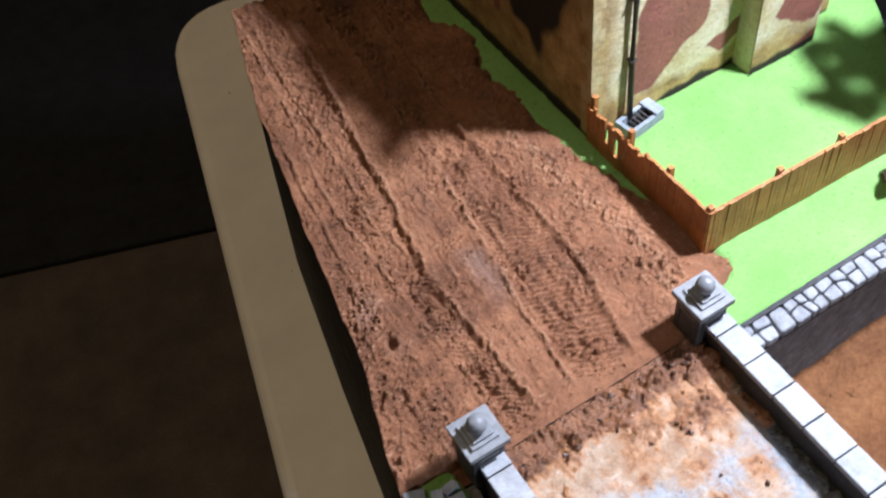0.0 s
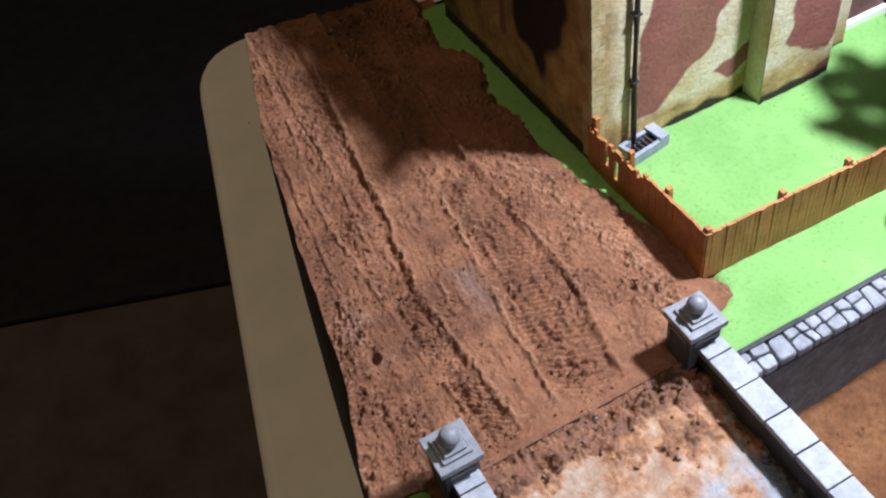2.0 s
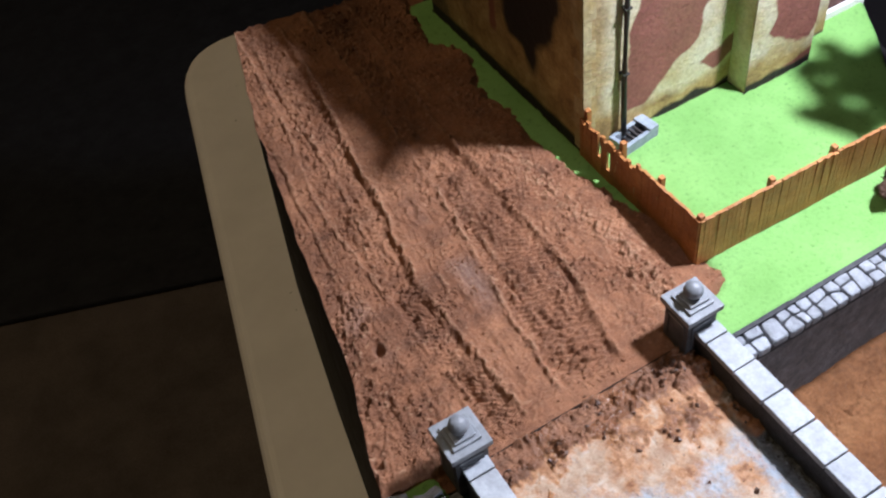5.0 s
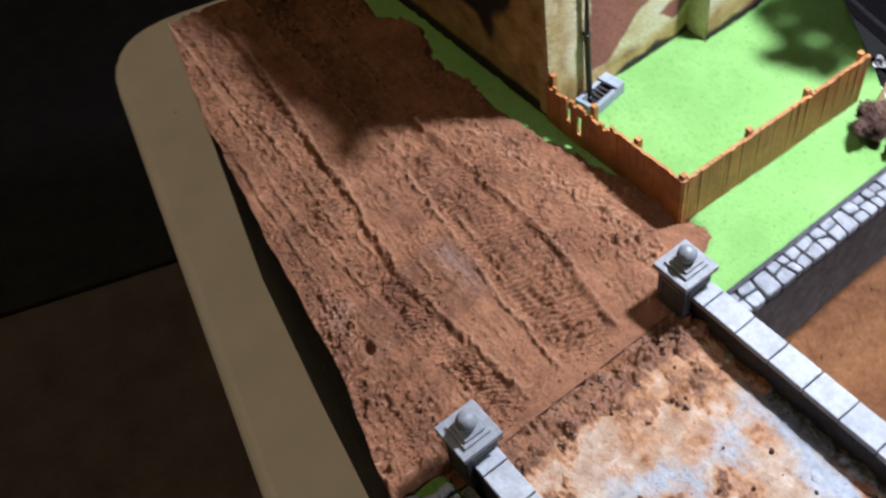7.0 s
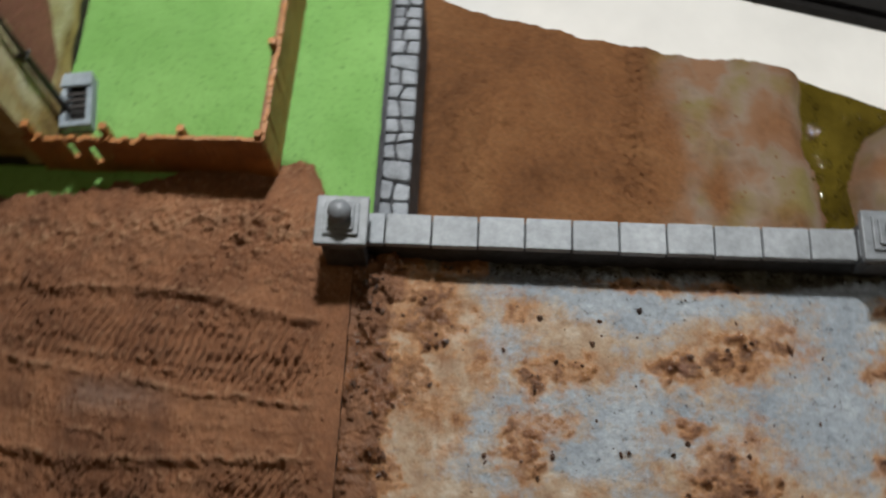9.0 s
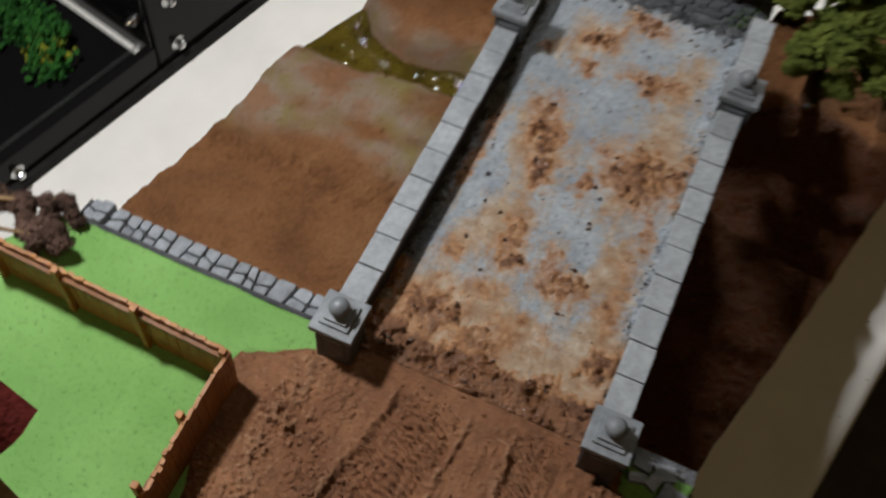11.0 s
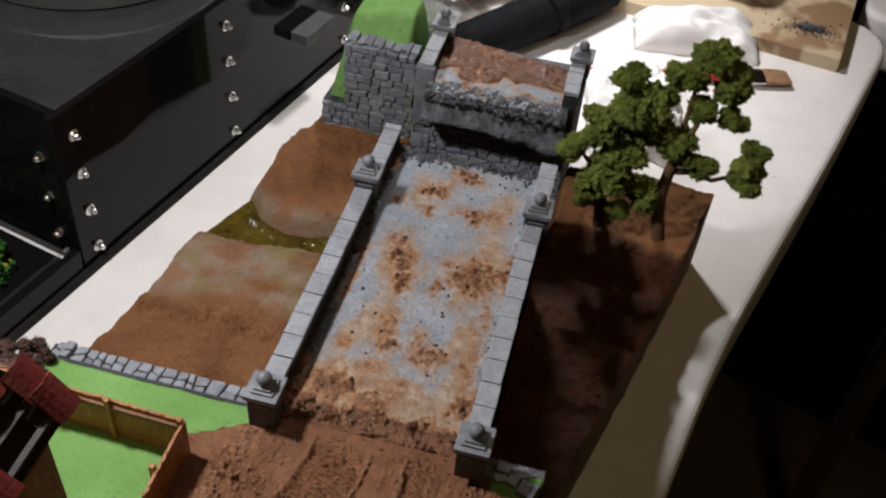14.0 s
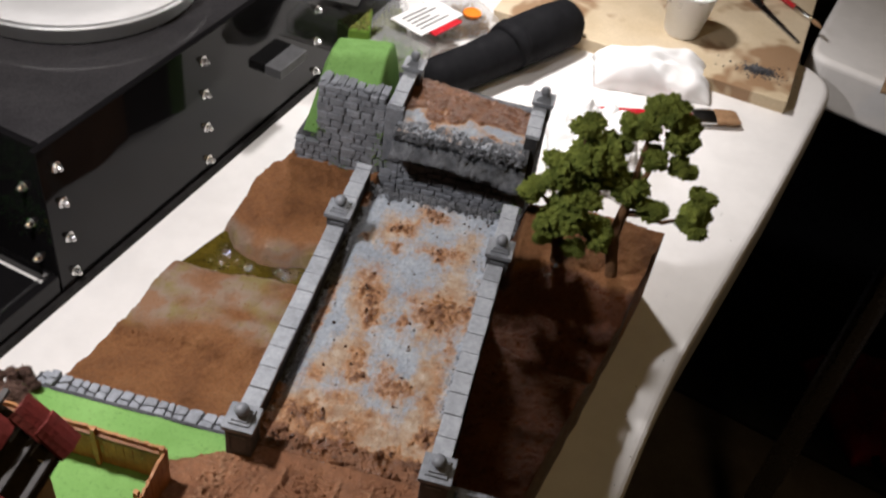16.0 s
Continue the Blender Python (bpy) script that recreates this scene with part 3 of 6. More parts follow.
def right_edge(y):
    return interp(y, EDGE_Y, EDGE_X) + 0.012 * noise.noise((0, y * 7, 3))


def left_lawn(y):
    return interp(y, LAWN_Y, LAWN_X)


def left_ravine(y):
    return interp(y, RAV_Y, RAV_X) + 0.02 * noise.noise((0, y * 5, 9))


block = [(-0.70, -2.42), (-0.33, -2.49)] + [(right_edge(y), y) for y in (-2.68, -1.96, -1.16, -0.56, -0.13, 0.04)] + [(-1.55, 0.04), (-2.14, -0.80), (-2.26, -1.0), (-2.60, -2.32)]
bm = prism(block, TOP, LAWN - 0.055)
for v in bm.verts:
    if v.co.z < TOP + 0.01 and v.co.x > 0.0:
        v.co.x += 0.045 + 0.02 * (v.co.y + 2.7)
solid("diorama_base", bm, M["base"], "black-painted edge of the model landscape base", "model base", "structure")


def mud_left(y):
    return interp(y, [-2.7, -2.3, -2.04, -1.91, -1.76, -1.61, -1.34, -0.91, -0.63, -0.45, -0.33, -0.24, -0.19, -0.15, -0.11, -0.07, -0.03, 0.0], [-0.66, -0.655, -0.60, -0.655, -0.685, -0.63, -0.63, -0.625, -0.70, -0.765, -0.79, -0.80, -0.80, -0.79, -0.70, -0.62, -0.56, -0.53])


def lawn_height(x, y):
    under = 0.045 * smooth01((x - mud_left(y) - 0.035) / 0.05) * (1.0 - smooth01((x - 0.52) / 0.04) * smooth01((y + 0.10) / 0.05))
    return LAWN - under - 0.030 * smooth01((y + 0.5) / 0.5) + 0.008 * fract(x, y, 3.0, 3, 2.0) + 0.004 * fract(x, y, 25.0, 2, 5.0)


sheet("lawn", field(lambda y: left_lawn(y), lambda y: right_edge(y) - 0.01, -2.32, 0.053, 130, 130, lawn_height, LAWN - 0.09), M["lawn"], "bright green painted lawn of the model", "lawn")


# ---- mud track ----
def gauss(v, w):
    return math.exp(-(v / w) ** 2)


def wander(y, seed):
    return 0.018 * noise.noise((0, y * 1.7, seed)) + 0.008 * noise.noise((0, y * 6.0, seed))


# the two tank tracks: four ragged edge lines, each x over y
TRACK_LINES = (
    ((-2.6, -2.0, -1.45, -1.21, -0.96, -0.69, -0.46, -0.27, -0.1), (0.20, 0.25, 0.33, 0.365, 0.357, 0.343, 0.343, 0.329, 0.32)),
    ((-2.5, -1.96, -1.53, -1.19, -0.69, -0.43, -0.19), (0.0, 0.043, 0.114, 0.143, 0.214, 0.214, 0.20)),
    ((-2.5, -1.89, -1.44, -1.03, -0.63, -0.46, -0.17), (-0.15, -0.129, -0.114, -0.071, -0.014, 0.014, 0.043)),
    ((-2.5, -2.0, -1.5, -1.11, -0.71, -0.47, -0.29, -0.13), (-0.36, -0.329, -0.27, -0.286, -0.286, -0.286, -0.243, -0.214)),
)
SMALL_LINES = (
    ((-2.5, -2.17, -1.7, -1.37, -1.1), (0.157, 0.186, 0.214, 0.243, 0.27), 0.7),
    ((-2.4, -1.5, -1.0), (0.32, 0.40, 0.46), 0.5),
    ((-2.3, -1.6, -1.2), (-0.45, -0.44, -0.41), 0.5),
    ((-1.0, -0.6, -0.25), (0.10, 0.15, 0.16), 0.35),
    ((-0.9, -0.5, -0.2), (-0.10, -0.07, -0.05), 0.45),
)


@functools.lru_cache(maxsize=None)
def mud_point(x, y):
    """Height of the mud, how pale its dry crust is and how grey its stains are."""
    edge = mud_left(y) + 0.03 * noise.noise((x * 4, y * 5, 1.0)) + 0.025 * fract(x, y, 17.0, 3, 1.0)
    lift = smooth01((x - edge) / (0.07 + 0.09 * smooth01((y + 0.42) / 0.15)))
    lift *= 1.0 - 0.45 * smooth01((-0.56 - x) / 0.10) * smooth01((y + 0.36) / 0.10)
    if x > 0.46 and y > -0.2:
        lift = min(lift, smooth01((-0.055 + 0.03 * noise.noise((x * 9, y * 9, 4)) - y) / 0.06))
    fade = smooth01((-0.03 - y) / 0.10)
    a, b, c, d = (interp(y, *line) + wander(y, 11.0 + k) for k, line in enumerate(TRACK_LINES))
    fine = fract(x, y, 62.0, 4, 7.0)
    pit = fract(x * 1.0, y * 0.7, 33.0, 3, 17.0)
    z = 0.010 * fract(x, y, 4.0, 3, 0.0) + 0.0028 * fract(x, y, 18.0, 3, 3.0)
    dry = 0.0
    rough = 0.28 + 0.50 * smooth01(0.2 + 1.8 * noise.noise((x * 7, y * 5, 4.0)))
    for lo, hi, seed in ((b, a, 5.0), (d, c, 8.0)):
        band = smooth01((x - lo) / 0.022) * smooth01((hi - x) / 0.022) * fade
        if band > 0.0:
            mid = (x - lo) / max(hi - lo, 0.01) - 0.5
            worn = smooth01(0.45 + 0.40 * smooth01((y + 0.75) / 0.3) + 2.2 * noise.noise((x * 3.0, y * 4.0, seed)) + 0.6 * fract(x, y, 18.0, 3, seed)) * gauss(mid, 0.42)
            pitch = max(0.0, math.sin((y + 0.10 * mid + 0.014 * noise.noise((x * 22, y * 9, seed))) * 2 * math.pi / 0.0235))
            z += band * (-0.016 + 0.026 * worn * pitch * max(0.0, 0.8 + 1.0 * noise.noise((x * 45, y * 45, seed))))
            rough += band * (0.55 - 0.55 * worn)
    for x0, size in ((a, 0.8), (b, 1.0), (c, 1.15), (d, 1.0)):
        q = x - x0 - 0.010 * noise.noise((x0 * 9, y * 15, 3.0)) - 0.006 * fract(x, y, 30.0, 3, 3.0)
        k = fade * size * smooth01(0.80 + 1.2 * noise.noise((x0 * 5, y * 3.6, 6.0)) + 0.6 * noise.noise((x0 * 5, y * 17.0, 2.0)))
        lip, cut = gauss(q + 0.011, 0.011), gauss(q - 0.005, 0.0065)
        k2 = 0.55 + 0.9 * fract(x, y, 40.0, 3, 23.0)
        z += k * (0.016 * lip * k2 - 0.005 * cut * k2) + 0.006 * size * fade * lip
        dry += 0.75 * k * lip * k2
    for ys, xs, size in SMALL_LINES:
        if ys[0] - 0.1 < y < ys[-1] + 0.1:
            q = x - interp(y, ys, xs) - wander(y, size * 40) - 0.006 * fract(x, y, 30.0, 3, 5.0)
            k = size * smooth01((y - ys[0] + 0.1) / 0.15) * smooth01((ys[-1] + 0.1 - y) / 0.15) * (0.5 + 0.8 * abs(noise.noise((size, y * 4.0, 1.0))))
            z += k * (0.011 * gauss(q + 0.010, 0.010) - 0.012 * gauss(q - 0.004, 0.006))
            dry += 0.6 * k * gauss(q + 0.011, 0.011)
    # streaks and small ruts dragged along the track
    along = x - 0.5 * (b + c)
    drag = noise.noise((along * 17, y * 1.5, 51.0)) + 0.7 * noise.noise((along * 38, y * 3.2, 52.0)) + 0.4 * noise.noise((along * 80, y * 7.0, 53.0))
    z += 0.0060 * drag * fade * smooth01((0.46 - abs(along - 0.02)) / 0.1)
    dry += 0.22 * max(0.0, drag) * fade
    shoulder = smooth01((x - 0.40) / 0.08) * smooth01((y + 1.1) / 0.3)
    crust = gauss(x - interp(y, [-1.3, -1.2, -0.79, -0.43, -0.2], [-0.42, -0.43, -0.47, -0.54, -0.50]), 0.055) * smooth01((y + 1.45) / 0.2)
    rough += 1.3 * shoulder * smooth01(0.5 + 2.0 * noise.noise((x * 6, y * 5, 9.0))) + 0.9 * crust
    rough += 0.7 * smooth01((-0.30 - x) / 0.1) * smooth01(0.3 + 1.8 * noise.noise((x * 5, y * 4, 9.0))) + 0.15 * smooth01((-1.35 - y) / 0.3)
    rough *= 0.55 + 0.45 * fade
    z += rough * (0.0076 * fine + 0.020 * max(0.0, pit - 0.10) - 0.006 * max(0.0, -0.20 - pit)) + 0.0022 * fract(x, y, 120.0, 2, 5.0)
    hole = math.hypot((x - 0.475) / 0.022, (y + 0.565) / 0.034)
    z -= 0.036 * smooth01(1.25 - hole) - 0.008 * gauss(math.hypot((x - 0.452) / 0.02, (y + 0.57) / 0.035), 1.0)
    dry += 0.75 * smooth01((fine - 0.18) / 0.5) * (0.45 + 0.5 * rough) + 0.55 * crust * smooth01(0.5 + 1.4 * pit)
    grey_stain = max(gauss(math.hypot((x - 0.03) / 0.055, (y + 0.66) / 0.20), 1.0), 0.9 * gauss(math.hypot((x - 0.47) / 0.07, (y + 0.68) / 0.17), 1.0), 0.35 * gauss(math.hypot((x - 0.03) / 0.07, (y + 1.2) / 0.3), 1.0))
    grey_stain *= smooth01(0.75 + 1.5 * noise.noise((x * 7, y * 4, 13.0)))
    z *= smooth01((0.012 - y) / 0.06) * 0.8 + 0.2
    low = LAWN - 0.05
    return low + (G + 0.012 - low) * lift ** 0.6 + z * lift, min(dry, 1.0), grey_stain


def mud_height(x, y):
    return mud_point(x, y)[0]


def mud_marks(x, y):
    return mud_point(x, y)[1:]


def mud_cut(y):
    """The mud's side lines close in along the slanting end of the base."""
    return mud_left(y) - 0.08


made = field(mud_cut, right_edge, -2.46, 0.012, 360, 760, mud_height, LAWN - 0.1, mud_marks)
sheet("mud_track", made, M["mud"], "rutted red-brown mud track with tank tread marks", "mud track", names=("dry", "grey_stain"), rim=2 * (360 + 760))


end = field(lambda y: max(mud_left(y) - 0.08, 0.17 - (y + 2.68) / 0.26), right_edge, -2.68, -2.455, 120, 40, mud_height, LAWN - 0.1, mud_marks)
sheet("mud_track_end", end, M["mud"], "rutted red-brown mud at the end of the track", "mud track", names=("dry", "grey_stain"), rim=2 * (120 + 40))

rng = random.Random(12)
spots = []
while len(spots) < 9000:
    y = -2.6 + 2.58 * rng.random() ** 0.8
    x = rng.uniform(mud_left(y) + 0.03, right_edge(y) - 0.02)
    if rng.random() < 0.06 + 0.55 * smooth01(0.2 + 1.9 * noise.noise((x * 5, y * 4, 9.0))) + 0.8 * gauss(x - 0.54, 0.07) * smooth01((y + 1.0) / 0.2) + 0.4 * gauss(x - 0.28, 0.05):
        s = 0.0020 + 0.0080 * rng.random() ** 4
        spots.append((x, y, mud_height(x, y) + s * 0.15, s))
solid("mud_clods", grains(spots, rng), M["mud"], "loose crumbs and clods of mud on the track", "clods", "stuff")

# ---- ravine ----
def ravine_height(x, y):
    z = RAV + 0.030 * fract(x, y, 1.6, 3, 1.0) + 0.020 * fract(x, y, 8.0, 4, 4.0) + 0.010 * fract(x, y, 40.0, 4, 4.0) + 0.014 * max(0.0, fract(x, y, 26.0, 3, 9.0)) * gauss(y - 0.95, 0.12)
    lo, hi = stream_low(x), stream_high(x)
    mid, half = (lo + hi) / 2, (hi - lo) / 2
    z -= 0.09 * smooth01((half + 0.08 - abs(y - mid)) / 0.13)
    z += 0.07 * smooth01((y - hi) / 0.16) + 0.05 * smooth01((y - hi - 0.2) / 0.5)
    z += 0.06 * smooth01((0.45 - y) / 0.3)
    z += 0.03 * smooth01(1.0 - abs(y - 0.95) / 0.10) * (0.5 + noise.noise((x * 4, y * 4, 0)))
    z -= 0.065 * smooth01(1.0 - (x - left_ravine(y)) / 0.45) * smooth01((1.50 - y) / 0.30)
    z -= 0.30 * smooth01((0.54 - abs(x)) / 0.08) * smooth01((y - 2.0) / 0.10)
    if x > 0.5:
        z += 0.035 * smooth01((y - 2.1) / 0.3) * smooth01((x - 0.55) / 0.2)
    return z


def stream_low(x):
    return interp(x, [-1.6, -1.42, -1.26, -0.77, 0.4, 0.9, 1.5], [1.62, 1.63, 1.62, 1.66, 1.64, 1.50, 1.45])


def stream_high(x):
    return interp(x, [-1.6, -1.33, -1.25, -1.03, -0.75, 0.4, 0.9, 1.5], [2.00, 1.93, 1.82, 1.74, 1.78, 1.95, 2.02, 2.10])


def ravine_marks(x, y):
    lo, hi = stream_low(x), stream_high(x)
    near = smooth01(1.0 - max(lo - y, y - hi, 0.0) / 0.16)
    # Wet beside the stream; past the bridge it also paints the shade.
    wet_shade = min(1.0, (0.85 if x > 0.3 else 0.25) * near + (1.0 if x > 0.4 else 0.0) * smooth01(1.1 + 0.9 * noise.noise((x * 3, y * 3, 2.0)) - 1.3 * smooth01((y - 2.12) / 0.16)))
    # Shade painted into the gap before the ruin.
    wet_shade = max(wet_shade, 0.95 * smooth01((0.54 - abs(x)) / 0.08) * smooth01((y - 1.9) / 0.12))
    open_side = 1.0 if x < 0.3 else 0.15
    patch = noise.fractal(Vector((x * 2.2, y * 4.5, 7.0)), 0.8, 2.0, 3)
    wash = open_side * smooth01((y - 0.98) / 0.25) * smooth01((lo + 0.02 - y) / 0.06) * smooth01(0.62 + 0.9 * patch)
    wash = max(wash, 0.9 * open_side * smooth01(1.0 - abs(y - hi - 0.06) / 0.12) * smooth01(0.9 + noise.noise((x * 6, y * 6, 3.0))))
    return wet_shade, wash


sheet("ravine", field(left_ravine, right_edge, 0.10, 2.78, 230, 210, ravine_height, TOP, ravine_marks), M["ravine"], "brown earth ravine with wet banks, darkened where the bridge shades it", "ravine", names=("wet_shade", "wash"))
sheet("water", field(left_ravine, lambda y: 0.42, 1.46, 2.12, 90, 24, lambda x, y: -0.917 + 0.004 * noise.noise((x * 14, y * 14, 0))), M["water"], "glossy olive-green resin water in the stream bed", "water")

rng = random.Random(17)
spots = []
for _ in range(2600):
    x, y = rng.uniform(-1.62, -0.56), rng.choice([rng.gauss(0.95, 0.035), rng.gauss(0.95, 0.05), rng.uniform(0.22, 1.55), rng.gauss(0.30, 0.05), rng.uniform(1.95, 2.6)])
    if x < left_ravine(y) + 0.03:
        continue
    s = 0.0018 + 0.0065 * rng.random() ** 2.5
    spots.append((x, y, ravine_height(x, y) + s * 0.2, s))
for _ in range(300):
    x, y = rng.uniform(0.55, 1.4), rng.uniform(0.6, 2.6)
    if x < right_edge(y) - 0.03:
        s = 0.002 + 0.006 * rng.random() ** 2
        spots.append((x, y, ravine_height(x, y) + s * 0.2, s))
solid("earth_crumbs", grains(spots, rng), M["ravine"], "loose crumbs of earth scattered over the ravine", "earth", "stuff")
bm = bmesh.new()
for _ in range(70):
    x = rng.uniform(-1.42, -0.55)
    lo, hi = stream_low(x), stream_high(x)
    y = rng.choice([lo + 0.015, hi - 0.03, rng.uniform(lo, hi)]) + rng.gauss(0, 0.012)
    bmesh.ops.create_icosphere(bm, subdivisions=1, radius=rng.uniform(0.005, 0.013), matrix=Matrix.Translation((x, y, -0.916)) @ Matrix.Diagonal((1.5, 1, 0.6, 1)))
solid("resin_beads", bm, M["water"], "glossy beads and ripples of resin on the stream", "water beads", "stuff", smooth=True)

# ---- bridge ----
bridge = thing("stone_bridge", 0, 0, 0, 0, "broken grey stone bridge with muddy road and low parapets", "bridge")
XL, XR, HW = -0.468, 0.445, 0.047
PAR = -0.162
ROAD_END = 1.97

# mud lying on the road: x, y, half width, half length, thickness
MUD_SPOTS = [(-0.13, 1.69, 0.05, 0.05, 0.9), (0.03, 1.85, 0.06, 0.04, 1.0), (0.14, 1.545, 0.09, 0.032, 0.9), (0.21, 1.58, 0.06, 0.03, 0.7), (-0.14, 1.51, 0.035, 0.028, 0.8),
             (-0.20, 1.25, 0.045, 0.06, 0.8), (-0.165, 1.11, 0.05, 0.075, 1.0), (-0.115, 0.96, 0.04, 0.06, 1.0), (0.22, 1.09, 0.085, 0.10, 1.0), (0.09, 1.14, 0.05, 0.05, 0.6),
             (0.045, 0.975, 0.022, 0.05, 0.9), (0.365, 1.14, 0.024, 0.075, 1.0), (0.33, 0.86, 0.028, 0.10, 0.62), (0.30, 0.69, 0.040, 0.10, 0.60), (0.31, 0.50, 0.04, 0.09, 0.66),
             (-0.10, 0.66, 0.032, 0.07, 0.8), (-0.075, 0.56, 0.035, 0.035, 1.05), (0.13, 0.53, 0.062, 0.038, 1.0), (0.055, 0.60, 0.03, 0.035, 0.75), (-0.12, 0.40, 0.06, 0.05, 0.62),
             (-0.28, 0.24, 0.10, 0.07, 0.9), (0.345, 0.28, 0.04, 0.06, 0.95), (-0.385, 0.86, 0.022, 0.09, 0.95), (-0.375, 1.08, 0.022, 0.09, 0.85), (-0.31, 1.56, 0.022, 0.022, 1.0), (0.02, 0.27, 0.06, 0.05, 0.7), (-0.27, 0.50, 0.05, 0.06, 0.55)]


@functools.lru_cache(maxsize=None)
def road_marks(x, y):
    """Thickness of the clotted mud, the film of dust, and the black wash and painted shade along the left parapet."""
    qx = x + 0.030 * noise.noise((x * 9, y * 9, 3.0)) + 0.030 * noise.noise((x * 27, y * 22, 3.0)) + 0.016 * noise.noise((x * 60, y * 50, 3.0))
    qy = y + 0.045 * noise.noise((x * 11, y * 8, 8.0)) + 0.040 * noise.noise((x * 27, y * 22, 8.0)) + 0.020 * noise.noise((x * 60, y * 50, 8.0))
    spot = max(thick * (1.12 - 0.40 * math.hypot((qx - cx) / rx, (qy - cy) / ry)) for cx, cy, rx, ry, thick in MUD_SPOTS)
    halo = max(thick * (1.05 - 0.30 * math.hypot((qx - cx) / rx, (qy - cy) / (ry * 1.2))) for cx, cy, rx, ry, thick in MUD_SPOTS)
    spot, halo = max(spot, 0.0), max(halo, 0.0)
    start = smooth01((0.225 + 0.07 * noise.noise((x * 5, 0.3, 1)) - qy) / 0.13)
    broken = smooth01((0.46 + 0.10 * noise.noise((x * 6, y * 3, 6.0)) - y) / 0.22)
    patch = smooth01(0.5 + 1.5 * fract(qx, qy, 7.0, 3, 9.0))
    mud = max(0.80 * min(spot, 1.0) * (0.85 + 0.4 * fract(x, y, 30.0, 3, 14.0)), 0.95 * start, broken * (0.16 + 0.42 * patch))
    wheel = gauss(x + 0.17, 0.10) + 0.8 * gauss(x - 0.27, 0.075)
    streak = noise.noise((x * 26, y * 5.0, 31.0)) + 0.6 * noise.noise((x * 60, y * 14.0, 31.0))
    dust = 0.72 * wheel * smooth01(0.55 + 1.2 * noise.noise((x * 4, y * 2.6, 12.0))) * smooth01((1.95 - y) / 0.3) + 0.62 * halo + 0.55 * broken
    dust = dust + 0.16 * streak + 0.16 * fract(x, y, 9.0, 3, 2.0) + 0.04
    # Dark strip beside the left parapet: its shade as well as wash.
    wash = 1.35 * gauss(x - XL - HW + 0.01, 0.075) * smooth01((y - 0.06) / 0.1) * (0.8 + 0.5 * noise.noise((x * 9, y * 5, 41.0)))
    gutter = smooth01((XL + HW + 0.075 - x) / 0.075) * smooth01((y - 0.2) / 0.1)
    mud = max(mud * (1.0 - 0.75 * gutter), 0.62 * gutter * smooth01((noise.noise((3.0, y * 4.5, 44.0)) - 0.12) / 0.2))
    dust *= 1.0 - 0.8 * gutter
    return min(max(mud, 0.0), 1.0), min(max(dust, 0.0), 1.0), min(wash, 1.0)


def road_mud(x, y):
    return road_marks(x, y)[0]


def seam_y(x):
    """Where the ragged start of the road laps over the mud."""
    return 0.0 + 0.006 * noise.noise((x * 6, 0.0, 15.0)) + 0.004 * noise.noise((x * 31, 0.0, 15.0))


def road_height(x, y):
    k = road_mud(x, y)
    z = 0.0035 * fract(x, y, 10.0, 3, 1.0) + 0.002 * fract(x, y, 50.0, 3, 1.0) + smooth01((k - 0.40) / 0.4) * (0.006 + 0.006 * fract(x, y, 45.0, 4, 6.0) + 0.034 * max(0.0, fract(x, y, 22.0, 4, 16.0) - 0.06))
    side = min(x - (XL + HW), XR - HW - x)
    z += 0.02 * smooth01(1 - side / 0.05) * (0.5 + fract(x, y, 22.0, 3, 3.0))
    z += smooth01((y - ROAD_END + 0.10) / 0.08) * 0.010 * max(0.0, 0.3 + fract(x, y, 24.0, 3, 5.0))
    z -= 0.036 * smooth01((XL + HW + 0.105 - x) / 0.105) * smooth01((y - 0.12) / 0.15)
    seam = seam_y(x)
    z -= 0.040 * gauss(y - seam - 0.005, 0.0060) * smooth01(1.1 + 1.6 * noise.noise((x * 8, 0.0, 21.0))) + 0.035 * smooth01((seam - y) / 0.018)
    return G + 0.004 + z


def road_edge_y(x):
    return ROAD_END + 0.05 * noise.noise((x * 6, 0, 5)) + 0.02 * noise.noise((x * 25, 0, 5))


verts, faces, values = [], [], []
nx, ny = 240, 520
for j in range(ny + 1):
    for i in range(nx + 1):
        x = XL + HW * 0.6 + (XR - XL - HW * 1.2) * i / nx
        y = -0.030 + (road_edge_y(x) + 0.030) * (j / ny) ** 1.2
        verts.append((x, y, road_height(x, y)))
        values.append(road_marks(x, y))
faces = [(j * (nx + 1) + i, j * (nx + 1) + i + 1, (j + 1) * (nx + 1) + i + 1, (j + 1) * (nx + 1) + i) for j in range(ny) for i in range(nx)]
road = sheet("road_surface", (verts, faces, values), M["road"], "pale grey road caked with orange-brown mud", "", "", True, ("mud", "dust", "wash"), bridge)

# vaulted body under the road
bm = bmesh.new()
arch = [(0.10, RAV - 0.2), (0.50, RAV - 0.2)] + [(1.0 - 0.5 * math.cos(a), -0.86 + 0.42 * math.sin(a)) for a in np.linspace(0, math.pi, 14)] + [(1.50, RAV - 0.2), (1.80, RAV - 0.2), (1.86, -0.6), (1.93, -0.45), (1.94, G - 0.085), (0.10, G - 0.085)]
left = [bm.verts.new((XL - HW + 0.012, y, z)) for y, z in arch]
right = [bm.verts.new((XR + HW - 0.012, y, z)) for y, z in arch]
bm.faces.new(left)
bm.faces.new(right[::-1])
for i in range(len(arch)):
    bm.faces.new((left[i], right[i], right[(i + 1) % len(arch)], left[(i + 1) % len(arch)]))
bmesh.ops.triangulate(bm, faces=bm.faces[:])
bmesh.ops.recalc_face_normals(bm, faces=bm.faces[:])
